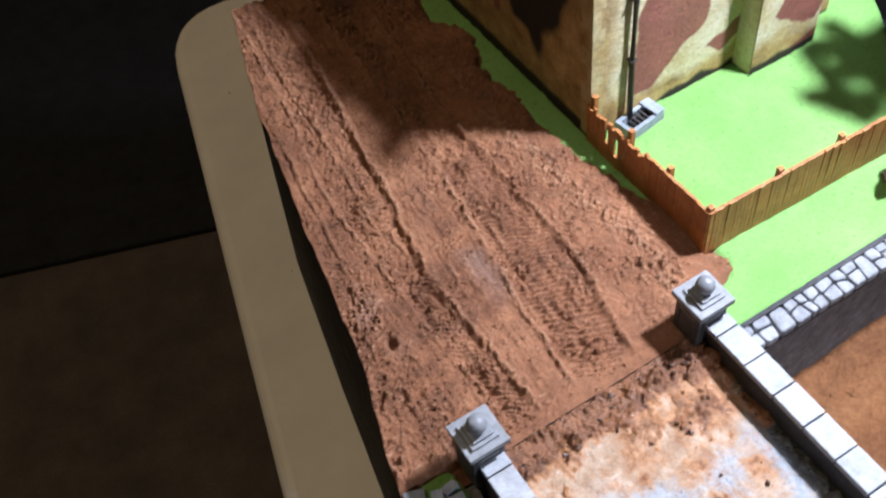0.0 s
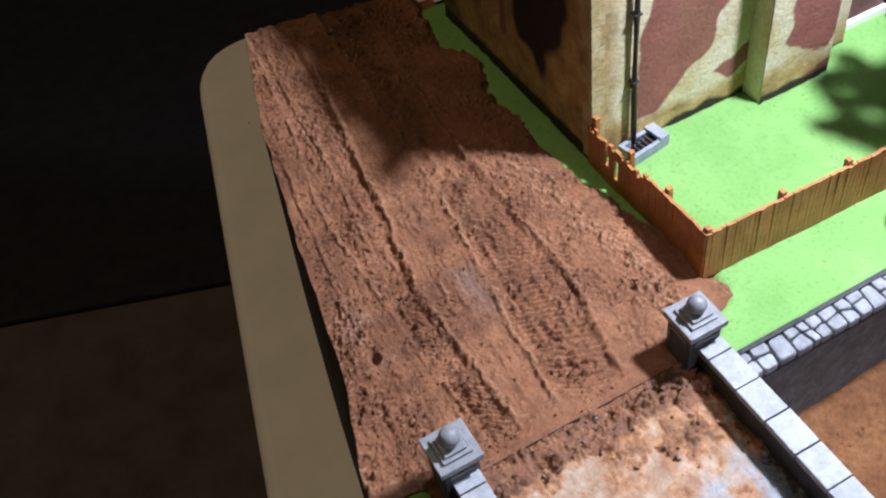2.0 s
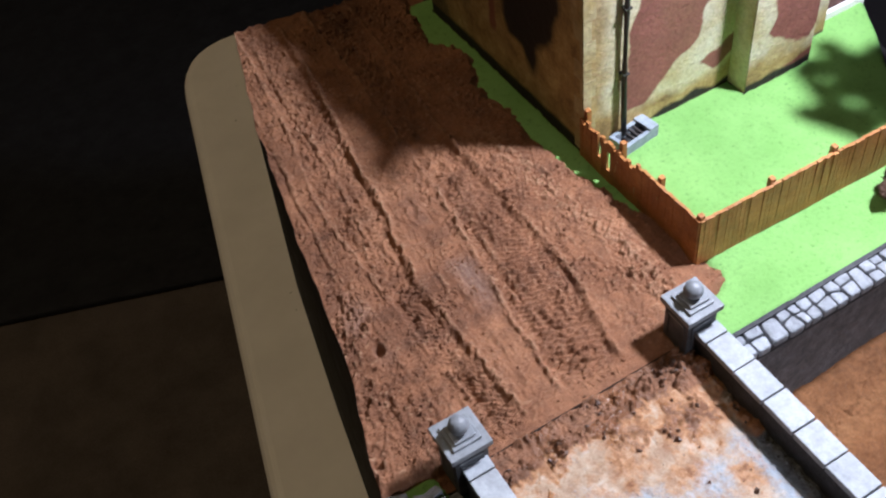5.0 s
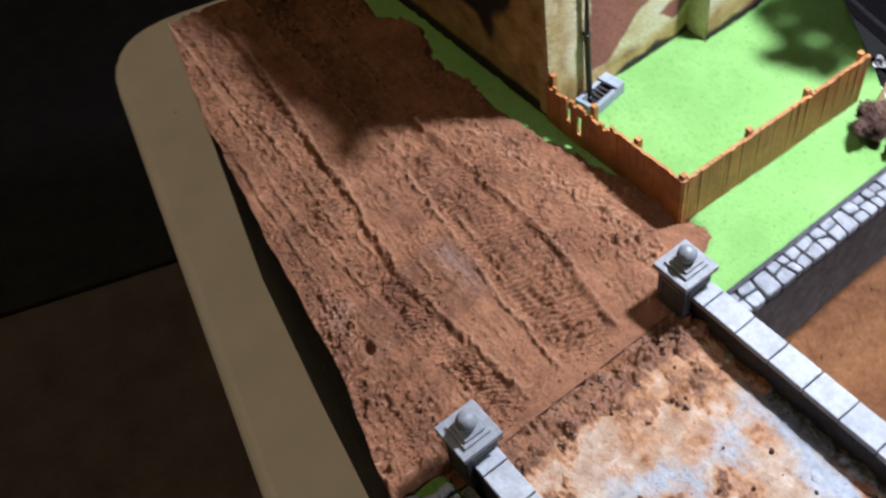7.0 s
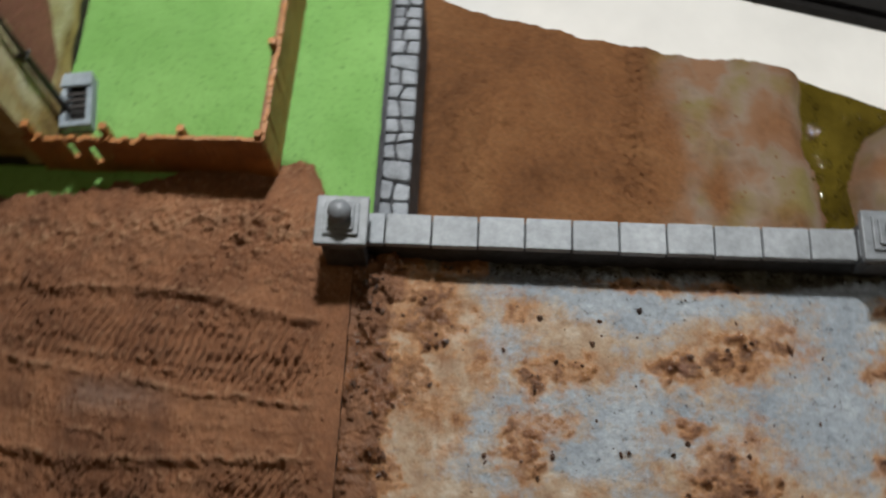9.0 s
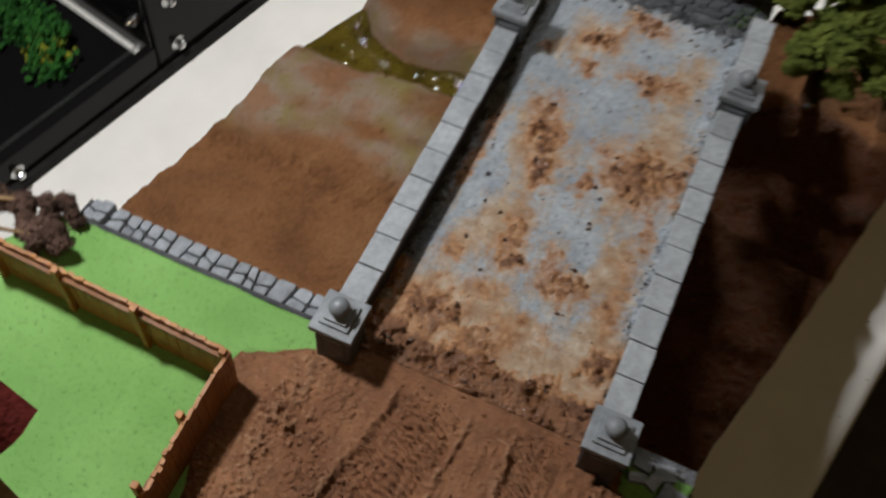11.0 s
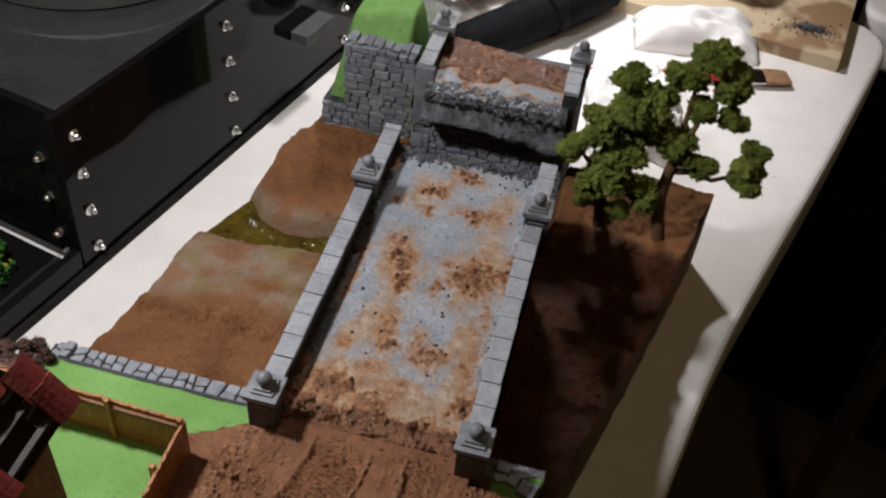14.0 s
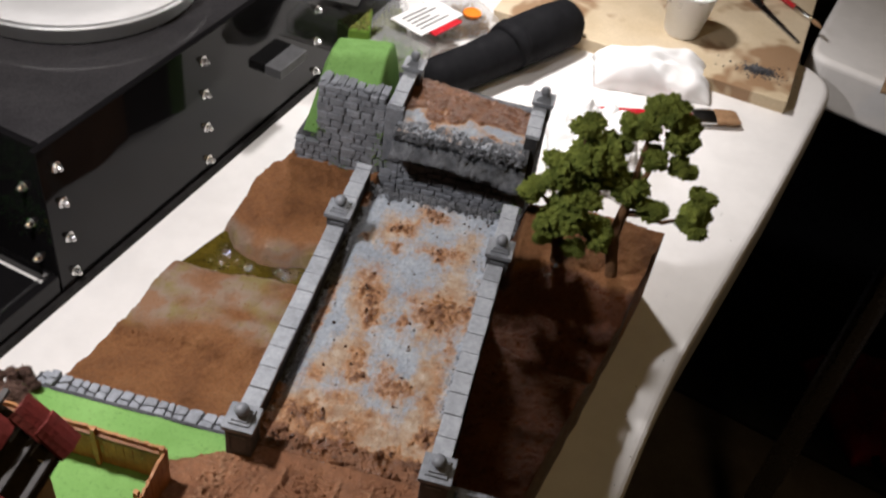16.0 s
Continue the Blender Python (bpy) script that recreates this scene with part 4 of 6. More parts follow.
box(bm, XL + HW + 0.085, XR, 0.10, 1.93, G - 0.083, G - 0.035)
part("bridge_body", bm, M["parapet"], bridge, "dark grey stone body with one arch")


def parapet_run(name, x, y0, y1, first_joint, owner, rng):
    wall = part(name, bx(x - HW + 0.008, x + HW - 0.008, y0, y1, G - 0.09, PAR - 0.012, 0.004), M["parapet"], owner, "black-washed parapet wall, darkened as in shade")
    pitch, gap = 0.1343, 0.005
    me = data_of("coping_block", bx(-HW, HW, 0, pitch - gap, -0.016, 0.012, 0.004), M["coping"])
    y = first_joint - 2 * pitch
    while y < y1 - 0.02:
        a, b = max(y, y0), min(y + pitch, y1)
        if b - a > 0.02:
            piece("coping_block", me, wall, x + rng.uniform(-0.002, 0.002), a + gap / 2, PAR + rng.uniform(-0.002, 0.002), rz=rng.uniform(-0.6, 0.6), sy=(b - a - gap) / (pitch - gap))
        y += pitch
    return wall


rng = random.Random(4)
parapet_run("parapet", XL, 0.05, 2.04, 0.243, bridge, rng)
parapet_run("parapet", XR, 0.05, 1.98, 0.238, bridge, rng)


def post_parts(owner, foot):
    """A square gate post with sunk panels, a stepped cap and a ball. Its ball is at the owner's origin."""
    h = 0.060
    part("post_body", bx(-h, h, -h, h, foot, -0.088, 0.003), M["post_shade"], owner, "square grey post, painted dark as in shade")
    part("cap", bx(-h - 0.006, h + 0.006, -h - 0.006, h + 0.006, -0.096, -0.084, 0.003), M["post"], owner)
    bm = bx(-h - 0.014, h + 0.014, -h - 0.014, h + 0.014, -0.084, -0.058, 0.004)
    part("cap", bm, M["post"], owner, "grey stepped cap with a worn rim")
    part("cap", bx(-h + 0.010, h - 0.010, -h + 0.010, h - 0.010, -0.058, -0.046, 0.004), M["post"], owner)
    part("cap", bx(-h + 0.022, h - 0.022, -h + 0.022, h - 0.022, -0.046, -0.034, 0.004), M["post"], owner)
    part("ball", lathe([(0.002, -0.036), (0.018, -0.034), (0.029, -0.020), (0.034, -0.004), (0.030, 0.012), (0.020, 0.024), (0.004, 0.029)], 20), M["post"], owner, "", True)
    for a in range(4):
        bm = bmesh.new()
        r = Matrix.Rotation(a * math.pi / 2, 4, "Z")
        box(bm, -0.040, 0.040, -h - 0.003, -h + 0.004, -0.125, -0.118, 0.0, r)
        part("moulding", bm, M["post"], owner)
        bm = bmesh.new()
        for s in (-1, 1):
            box(bm, s * 0.040 - 0.004, s * 0.040 + 0.004, -h - 0.003, -h + 0.004, max(foot + 0.02, -0.24), -0.1182, 0.0, r)
        part("moulding", bm, M["post_shade"], owner)


def gate_post(x, y, z, foot, label, group="posts of the bridge"):
    t = thing("gate_post", x, y, z, 0, label, "post", group)
    post_parts(t, foot)
    return t


near_label = "grey stone gate post with a ball finial at the bridge end"
gp = gate_post(-0.45, -0.005, 0.0, -0.31, near_label)
copy_thing(gp, Matrix.Translation(at(0.45, -0.005, 0.0)))
fp = gate_post(-0.462, 1.505, -0.004, -0.20, "grey stone post with a ball finial on the parapet")
copy_thing(fp, Matrix.Translation(at(0.455, 1.495, -0.004)))

# rubble along the broken end
rng = random.Random(7)
spots = []
for _ in range(1300):
    x = rng.uniform(XL + 0.05, XR - 0.05)
    y = road_edge_y(x) - abs(rng.gauss(0, 0.028)) + 0.010
    s = 0.004 + 0.011 * rng.random() ** 2
    spots.append((x, y, G + 0.004 + s * rng.uniform(0.0, 0.6) + 0.010 * gauss(y - road_edge_y(x), 0.03), s))
tagged(part("rubble", grains(spots, rng), M["rubble"], bridge, "grey crumbled rubble at the broken edge"), kind="stuff")
spots = []
for _ in range(16000):
    x, y = rng.uniform(XL + 0.06, XR - 0.06), rng.uniform(0.03, 1.95)
    if rng.random() < 0.012 + 0.55 * smooth01((road_mud(x, y) - 0.35) / 0.5) * smooth01(0.15 + 2.2 * noise.noise((x * 9, y * 9, 31.0))):
        s = 0.0022 + 0.0115 * rng.random() ** 3
        spots.append((x, y, road_height(x, y) + s * 0.25, s))
tagged(part("clod", grains(spots, rng), M["wet_clod"], bridge, "small dark clods of damp mud"), kind="stuff")
# Grit coloured black to stand in for shade at the parapet foot.
spots = []
for x, sgn in ((XL + HW, 1), (XR - HW, -1)):
    for _ in range(700 if sgn > 0 else 260):
        s = 0.002 + 0.006 * rng.random() ** 2
        spots.append((x + sgn * abs(rng.gauss(0, 0.012)), 0.12 + 1.83 * rng.random(), G + (0.010 if sgn < 0 else -0.026), s))
tagged(part("grit", grains(spots, rng), M["grime"], bridge, "black grit by the parapets, deepening their shade"), kind="stuff")

# ---- retaining wall beside the bridge ----
CAPZ = -0.368
wall = thing("retaining_wall", 0, 0, 0, 0, "rough dark grey retaining wall with a fieldstone top", "wall", "", "structure")
wall_body = part("wall_body", rough_up(bx(-1.55, -0.50, 0.056, 0.150, TOP + 0.1, CAPZ + 0.022), 0.006, 20), M["render_grey"], wall)
rng = random.Random(11)
def field_stone(corners, z):
    """A flat hewn fieldstone over four plan corners, with worn edges and a slightly domed top."""
    n = len(corners)
    c = sum((Vector(p) for p in corners), Vector((0, 0))) / n
    inset = [Vector(p) + (c - Vector(p)).normalized() * 0.0034 for p in corners]
    out = []
    for a in range(n):
        p, before, after = inset[a], inset[a - 1], inset[(a + 1) % n]
        cut = rng.uniform(0.12, 0.26)
        out += [p.lerp(before, cut), p.lerp(p.lerp(before, cut * 0.3).lerp(after, cut * 0.3), 0.9), p.lerp(after, cut)]
    bm = bmesh.new()
    rings = []
    tilt = Vector((rng.uniform(-0.06, 0.06), rng.uniform(-0.06, 0.06)))
    for f, h in ((1.0, 0.002), (1.0, 0.022), (0.965, 0.031), (0.88, 0.036), (0.5, 0.038)):
        rings.append([bm.verts.new((c + (p - c) * f).to_3d() + Vector((0, 0, z + h + tilt.dot(p - c) + rng.uniform(-0.001, 0.001)))) for p in out])
    m = len(out)
    for a, b in zip(rings, rings[1:]):
        for q in range(m):
            bm.faces.new((a[q], a[(q + 1) % m], b[(q + 1) % m], b[q]))
    bm.faces.new(rings[-1])
    return bm


def lay_capstones(x0, x1, ya, yb, z):
    left = (x0, x0)
    while left[0] > x1:
        w = rng.uniform(0.044, 0.072)
        right = (left[0] - w + rng.uniform(-0.012, 0.012), left[0] - w + rng.uniform(-0.012, 0.012))
        lift = z + (0.022 if left[0] < -1.38 and rng.random() < 0.6 else 0.0)

        def on(side, t):
            return (side[0] + (side[1] - side[0]) * t, ya + (yb - ya) * t)

        kind = rng.random()
        if kind < 0.14:
            cells = [[on(left, 0), on(right, 0), on(right, 1), on(left, 1)]]
        else:
            s, t = rng.uniform(0.36, 0.62), rng.uniform(0.36, 0.62)
            low = [on(left, 0), on(right, 0), on(right, t), on(left, s)]
            high = [on(left, s), on(right, t), on(right, 1), on(left, 1)]
            cells = []
            for cell in (low, high):
                if w > 0.070 and rng.random() < 0.6:
                    f, g = rng.uniform(0.38, 0.62), rng.uniform(0.38, 0.62)
                    p, q = Vector(cell[0]).lerp(Vector(cell[1]), f), Vector(cell[3]).lerp(Vector(cell[2]), g)
                    cells += [[cell[0], tuple(p), tuple(q), cell[3]], [tuple(p), cell[1], cell[2], tuple(q)]]
                else:
                    cells.append(cell)
        for cell in cells:
            part("capstone", field_stone(cell, lift + rng.uniform(-0.004, 0.004)), M["capstone"], wall)
        left = right


lay_capstones(-0.515, -1.50, 0.062, 0.160, CAPZ + 0.012)
protos = [data_of("capstone", chunk(rng, 1, 1, 0.06, 0.07, 0.22), M["capstone"]) for _ in range(4)]
part("mortar_bed", bx(-1.545, -0.505, 0.052, 0.154, CAPZ - 0.01, CAPZ + 0.028), M["mortar"], wall)
part("mortar_line", rough_up(bx(-1.53, -0.52, 0.050, 0.068, CAPZ, -0.312), 0.003, 20), M["mortar"], wall, "dark joint between lawn and wall")
for x, y, w, d in ((0.585, 0.05, 0.06, 0.04), (0.585, 0.005, 0.055, 0.03), (0.635, 0.01, 0.04, 0.05), (0.70, -0.02, 0.075, 0.075), (0.66, 0.05, 0.07, 0.05)):
    piece("capstone", rng.choice(protos), wall, x, y, CAPZ + 0.03, rng.uniform(-5, 5), rng.uniform(-5, 5), rng.uniform(-20, 20), w, d, 0.8)
part("wall_body", rough_up(bx(0.50, 0.76, 0.02, 0.12, TOP + 0.1, CAPZ + 0.03), 0.006, 20), M["render_grey"], wall)

# ---- ruined bridgehead ----
ruin = thing("ruined_bridgehead", 0, 2.72, TOP, 0, "ruined grey masonry bridgehead with a broken road stub", "ruin")
RY = 2.72


def local(bm):
    """From the plan's frame into the bridgehead's own."""
    bm.transform(Matrix.Translation((0, -RY, -TOP)))
    return bm


core = [(-0.99, RY + 0.03), (0.50, RY + 0.03), (0.52, RY + 0.50), (-0.97, RY + 0.62)]
part("wall_core", local(prism(core, TOP, -0.30)), M["mortar"], ruin, "black mortar between the stones")
part("wall_core", local(prism([(-0.99, RY + 0.03), (-0.53, RY + 0.03), (-0.53, RY + 0.13), (-0.99, RY + 0.13)], -0.32, -0.145)), M["mortar"], ruin)
part("wall_core", local(prism([(-1.14, RY + 0.03), (-0.98, RY + 0.03), (-0.97, RY + 0.5), (-1.12, RY + 0.5)], TOP, -0.60)), M["mortar"], ruin)
bm = bx(-0.42, 0.40, 2.60, 3.22, -0.40, G - 0.012)
part("road_slab", local(bm), M["rubble"], ruin)


def stub_mud(x, y):
    v = 0.55 * smooth01((y - 2.72 + 0.20 * noise.noise((x * 8, y * 8, 1.0)) + 0.06 * noise.noise((x * 24, y * 24, 1.0))) / 0.24) + 0.08 + 0.20 * fract(x, y, 8.0, 4, 4.0)
    return min(max(1.9 * v - 0.10, 0.0), 1.0), min(max(1.5 * v + 0.1, 0.0), 1.0)


def stub_front(x):
    return 2.585 + 0.05 * noise.noise((x * 7, 0, 21)) + 0.02 * noise.noise((x * 28, 0, 21))


verts, values = [], []
nx, ny = 110, 80
for j in range(ny + 1):
    for i in range(nx + 1):
        x = -0.42 + 0.83 * i / nx
        back = 3.24 - 0.17 * (x + 0.42)
        y = stub_front(x) + (back - stub_front(x)) * j / ny
        k = stub_mud(x, y)[0]
        z = G + 0.008 + 0.006 * fract(x, y, 14.0, 3, 2.0) + smooth01((k - 0.45) / 0.4) * (0.010 + 0.007 * fract(x, y, 34.0, 4, 6.0) + 0.016 * max(0.0, fract(x, y, 22.0, 3, 6.0) - 0.05)) + 0.012 * smooth01((2.70 - y) / 0.1) * max(0.0, fract(x, y, 30.0, 3, 5.0))
        verts.append((x, y - RY, z - TOP))
        values.append(stub_mud(x, y))
faces = [(j * (nx + 1) + i, j * (nx + 1) + i + 1, (j + 1) * (nx + 1) + i + 1, (j + 1) * (nx + 1) + i) for j in range(ny) for i in range(nx)]
sheet("road_surface", (verts, faces, values), M["road"], "muddy grey road stub", "", "", True, ("mud", "dust"), ruin)

# broken slab edge: two ragged ledges
for y0, y1, z0, z1, seed in ((2.56, 2.72, -0.345, -0.262, 1.0), (2.50, 2.74, -0.50, -0.345, 5.0)):
    bm = bmesh.new()
    n = 130
    ring = []
    for i in range(n + 1):
        x = -0.43 + 0.89 * i / n
        rowv = []
        for k in range(17):
            a = math.pi * k / 16
            yy = y1 - (y1 - y0) * math.sin(a) ** 0.6 * (0.92 + 0.18 * noise.noise((x * 6, k * 0.2, seed)))
            zz = (z0 + z1) / 2 + (z1 - z0) / 2 * math.cos(a) + 0.013 * noise.noise((x * 9, k * 0.35, seed + 3)) - 0.05 * smooth01((x + 0.1) / 0.5) * (seed > 2)
            p = Vector((x, yy, zz))
            p += Vector(noise.noise_vector(p * 28)) * 0.010 + Vector(noise.noise_vector(p * 75)) * 0.008
            rowv.append(bm.verts.new(p))
        ring.append(rowv)
    for a, b in zip(ring, ring[1:]):
        for k in range(16):
            bm.faces.new((a[k], b[k], b[k + 1], a[k + 1]))
        bm.faces.new((a[0], a[16], b[16], b[0]))
    bm.faces.new(ring[0])
    bm.faces.new(ring[-1][::-1])
    bmesh.ops.recalc_face_normals(bm, faces=bm.faces[:])
    part("broken_edge", local(bm), M["rubble"], ruin, "jagged dark grey broken slab edge", True)
rng = random.Random(21)
spots = []
for _ in range(2600):
    x = rng.uniform(-0.42, 0.44)
    y = stub_front(x) + rng.gauss(0.03, 0.04)
    s = 0.003 + 0.010 * rng.random() ** 2
    spots.append((x, y, G + 0.004 + s * rng.uniform(-0.4, 0.8) - 0.5 * max(0.0, stub_front(x) - y), s))
tagged(part("rubble", local(grains(spots, rng)), M["rubble"], ruin, "grey crumbled rubble"), kind="stuff")

# parapets and posts of the stub
XL2, XR2 = -0.455, 0.455
for x, y0, y1, fj in ((XL2, 2.70, 3.25, 2.86), (XR2, 2.70, 3.16, 2.80)):
    w = parapet_run("parapet", x, y0, y1, fj, None, rng)
    w.parent = ruin
    w.matrix_local = Matrix.Translation((0, -RY * U, -TOP * U))
for x, y in ((-0.447, 3.17), (0.468, 3.10)):
    t = copy_thing(fp, Matrix.Translation(at(x, y, -0.05)))
    tagged(t, "grey stone post with a ball finial on the ruined parapet")
part("wall_end", local(bx(-0.515, -0.395, 2.685, 2.74, -0.60, PAR - 0.012, 0.006)), M["stone"], ruin)


def masonry(owner, x0, x1, z0, z1, y, rng, blocked=None):
    """Courses of hewn stones on a wall face, each a piece of its own."""
    protos = []
    for _ in range(8):
        bm = bx(-0.5, 0.5, -0.5, 0.5, -0.5, 0.5)
        for v in bm.verts:
            v.co.x += rng.uniform(-0.10, 0.09)
            v.co.z += rng.uniform(-0.14, 0.10)
        bmesh.ops.bevel(bm, geom=bm.edges[:], offset=0.10, segments=1, affect="EDGES")
        protos.append(data_of("stone", bm, M["stone"]))
    z = z0
    while z < z1 - 0.012:
        h = min(rng.uniform(0.036, 0.064), z1 - z)
        x = x0 + rng.uniform(-0.05, 0.0)
        while x < x1 - 0.015:
            w = rng.uniform(0.045, 0.115)
            a, b = max(x, x0), min(x + w, x1)
            if b - a > 0.016 and not (blocked and blocked((a + b) / 2, z + h / 2)):
                if h > 0.052 and rng.random() < 0.22:
                    for q in (0.27, 0.73):
                        piece("stone", rng.choice(protos), owner, (a + b) / 2, y - RY + 0.012 + rng.uniform(-0.006, 0.004), z + h * q - TOP, rng.uniform(-3, 3), rng.uniform(-2, 2), rng.uniform(-3, 3), b - a - 0.005, 0.05, h / 2 - 0.004)
                else:
                    piece("stone", rng.choice(protos), owner, (a + b) / 2, y - RY + 0.012 + rng.uniform(-0.008, 0.004), z + h / 2 - TOP, rng.uniform(-3, 3), rng.uniform(-3, 3), rng.uniform(-3, 3), b - a - 0.005, 0.05, h - 0.005)
            x += w
        z += h


rng = random.Random(33)
masonry(ruin, -0.985, -0.515, -0.60, -0.125, RY, rng)
masonry(ruin, -1.14, -0.40, -0.93, -0.60, RY, rng)
masonry(ruin, -0.40, 0.50, -1.20, -0.50, RY, rng, lambda x, z: z > -0.56 and x > -0.3)
protos = [data_of("capstone", chunk(rng, 1, 1, 1, 0.07, 0.14), M["stone"]) for _ in range(4)]
x = -0.985
while x < -0.53:
    w = rng.uniform(0.05, 0.075)
    piece("capstone", rng.choice(protos), ruin, x + w / 2, 0.075, -0.150 - TOP, rng.uniform(-2, 2), rng.uniform(-2, 2), rng.uniform(-3, 3), w - 0.006, 0.12, 0.035)
    x += w

# grassy bank behind the wall
def bank_height(x, y):
    t = smooth01((y - 2.78) / 0.20)
    side = smooth01((x + 1.13) / 0.16) ** 0.7 * smooth01((-0.49 - x) / 0.12) ** 0.7 * smooth01((3.37 - y) / 0.22) ** 0.7
    return -0.66 + (0.48 + 0.15 * t + 0.05 * smooth01((x + 1.0) / 0.4)) * min(1.0, side) + 0.014 * fract(x, y, 8.0, 3, 1.0)


sheet("grass_bank", field(lambda y: -1.12, lambda y: -0.50, 2.80, 3.36, 60, 50, bank_height, TOP), M["lawn"], "bright green bank behind the ruined wall", "bank")

# moss at the joints
rng = random.Random(5)
for (x, z, n, r) in ((-0.55, -0.62, 60, 0.05), (-0.98, -0.50, 40, 0.04), (-0.80, -0.86, 60, 0.06), (-0.60, -0.87, 50, 0.05), (0.40, -0.82, 70, 0.06), (0.46, -0.66, 60, 0.05), (-0.53, -0.42, 30, 0.03)):
    pts = [(x + rng.gauss(0, r * 0.6), RY - 0.015 + rng.uniform(-0.012, 0.006), z + rng.gauss(0, r)) for _ in range(n)]
    tagged(part("moss", local(leaves(pts, 0.007, rng)), M["moss"], ruin, "tufts of bright green moss"), kind="stuff")

# ---- fence ----
def fence_run(owner, start, along, count, pitch, rng, holes=(), height=0.24, tops=None):
    protos = []
    for k in range(6):
        bm = bx(-pitch / 2 + 0.0002, pitch / 2 - 0.0002, -0.006, 0.006, 0, 1.0, 0.0)
        for v in bm.verts:
            if v.co.z > 0.5:
                v.co.z += rng.uniform(-0.004, 0.003)
                v.co.x += rng.uniform(-0.0008, 0.0008)
        bmesh.ops.bevel(bm, geom=bm.edges[:], offset=0.0007, segments=1, affect="EDGES")
        protos.append(data_of("plank", bm, M["fence"]))
    d = Vector(along).normalized()
    ang = math.degrees(math.atan2(d.y, d.x))
    for i in range(count):
        if i in holes:
            continue
        p = Vector(start) + d * pitch * (i + 0.5)
        h = height * (tops(i) if tops else 1.0) * rng.uniform(0.99, 1.005)
        piece("plank", rng.choice(protos), owner, p.x, p.y, rng.uniform(-0.004, 0.0), rng.uniform(-0.6, 0.6), rng.uniform(-0.4, 0.4), ang + rng.uniform(-0.5, 0.5), 1, 1, h)


FX, FY = -0.695, -0.258
fence = thing("plank_fence", FX, FY, LAWN - 0.012, 0, "low orange-stained plank fence, broken in places", "fence")
rng = random.Random(14)
fence_run(fence, (0, 0), (0, -1), 36, 0.020, rng, holes=(26, 29), tops=lambda i: 1.0 if i < 18 else 0.95 - 0.12 * abs(math.sin(i * 1.9)))
part("plank_stub", bx(-0.007, 0.007, -0.54, -0.51, 0.0, 0.07), M["fence"], fence)
part("plank_stub", bx(-0.007, 0.007, -0.60, -0.57, 0.0, 0.10), M["fence"], fence)
part("plank_stub", bx(-0.007, 0.007, -0.54, -0.51, 0.17, 0.22), M["fence"], fence)
fence_run(fence, (0, 0), (-0.93, 0.028), 46, 0.0202, rng, holes=())
for x, y in ((-0.012, -0.012), (-0.020, -0.24), (-0.020, -0.47), (-0.020, -0.70), (-0.33, -0.006), (-0.62, 0.003), (-0.90, 0.010)):
    part("fence_post", bx(x - 0.011, x + 0.011, y - 0.011, y + 0.011, -0.01, 0.256, 0.003), M["fence"], fence)
part("rail", bx(-0.020, -0.007, -0.71, -0.02, 0.16, 0.185, 0.002), M["fence_dark"], fence)
bm = bx(-0.90, -0.02, -0.022, -0.007, 0.19, 0.214, 0.002)
for v in bm.verts:
    v.co.y += -v.co.x * 0.030
part("rail", bm, M["fence_dark"], fence)

rng = random.Random(19)
for k in range(14):
    x, z, h = rng.uniform(-0.85, -0.03), rng.uniform(0.10, 0.20), rng.uniform(0.008, 0.05)
    part("bare_streak", rough_up(bx(x, x + rng.uniform(0.003, 0.006), -0.010 - x * 0.030, -0.0065 - x * 0.030, z - h, z), 0.001, 40), M["quoin"], fence, "narrow pale streak on a plank")
for k in range(7):
    y, z, h = rng.uniform(-0.66, -0.03), rng.uniform(0.10, 0.20), rng.uniform(0.008, 0.04)
    part("bare_streak", rough_up(bx(0.0062, 0.0085, y, y + rng.uniform(0.003, 0.006), z - h, z), 0.001, 40), M["quoin"], fence, "narrow pale streak on a plank")

# ---- house ----
HX, HY = -0.705, -0.972
house = thing("camouflaged_house", HX, HY, LAWN - 0.02, 0, "ruined plaster house painted in cream and red camouflage", "house")
EAVE = 1.14
part("wall", bx(-1.30, 0.0, -1.25, 0.0, 0.0, EAVE, 0.006), M["camo"], house, "cream plaster wall with brick-red camouflage patches")
part("buttress", bx(-1.115, -0.755, -0.02, 0.105, 0.0, 1.10, 0.006), M["camo"], house)
part("plinth_line", bx(-1.31, 0.006, -1.256, 0.006, 0.0, 0.022), M["char"], house, "black line at the foot of the wall")
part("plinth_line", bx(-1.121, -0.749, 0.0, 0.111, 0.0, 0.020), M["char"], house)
part("wing_wall", bx(-1.60, -1.301, -1.20, -0.075, 0.0, 0.95, 0.006), M["red_plaster"], house, "dark red plaster wing wall")
part("plinth", bx(-1.60, -1.302, -0.074, -0.050, 0.0, 0.055, 0.004), M["card"], house, "white painted plinth")


def inside(p, q, poly):
    """How far the point lies inside a plan polygon; minus when outside."""
    hit, near = False, 9.0
    for (ax, ay), (bx_, by) in zip(poly, poly[1:] + poly[:1]):
        if (ay > q) != (by > q) and p < (bx_ - ax) * (q - ay) / (by - ay) + ax:
            hit = not hit
        dx, dy = bx_ - ax, by - ay
        t = min(max(((p - ax) * dx + (q - ay) * dy) / (dx * dx + dy * dy), 0.0), 1.0)
        near = min(near, math.hypot(p - ax - t * dx, q - ay - t * dy))
    return near if hit else -near


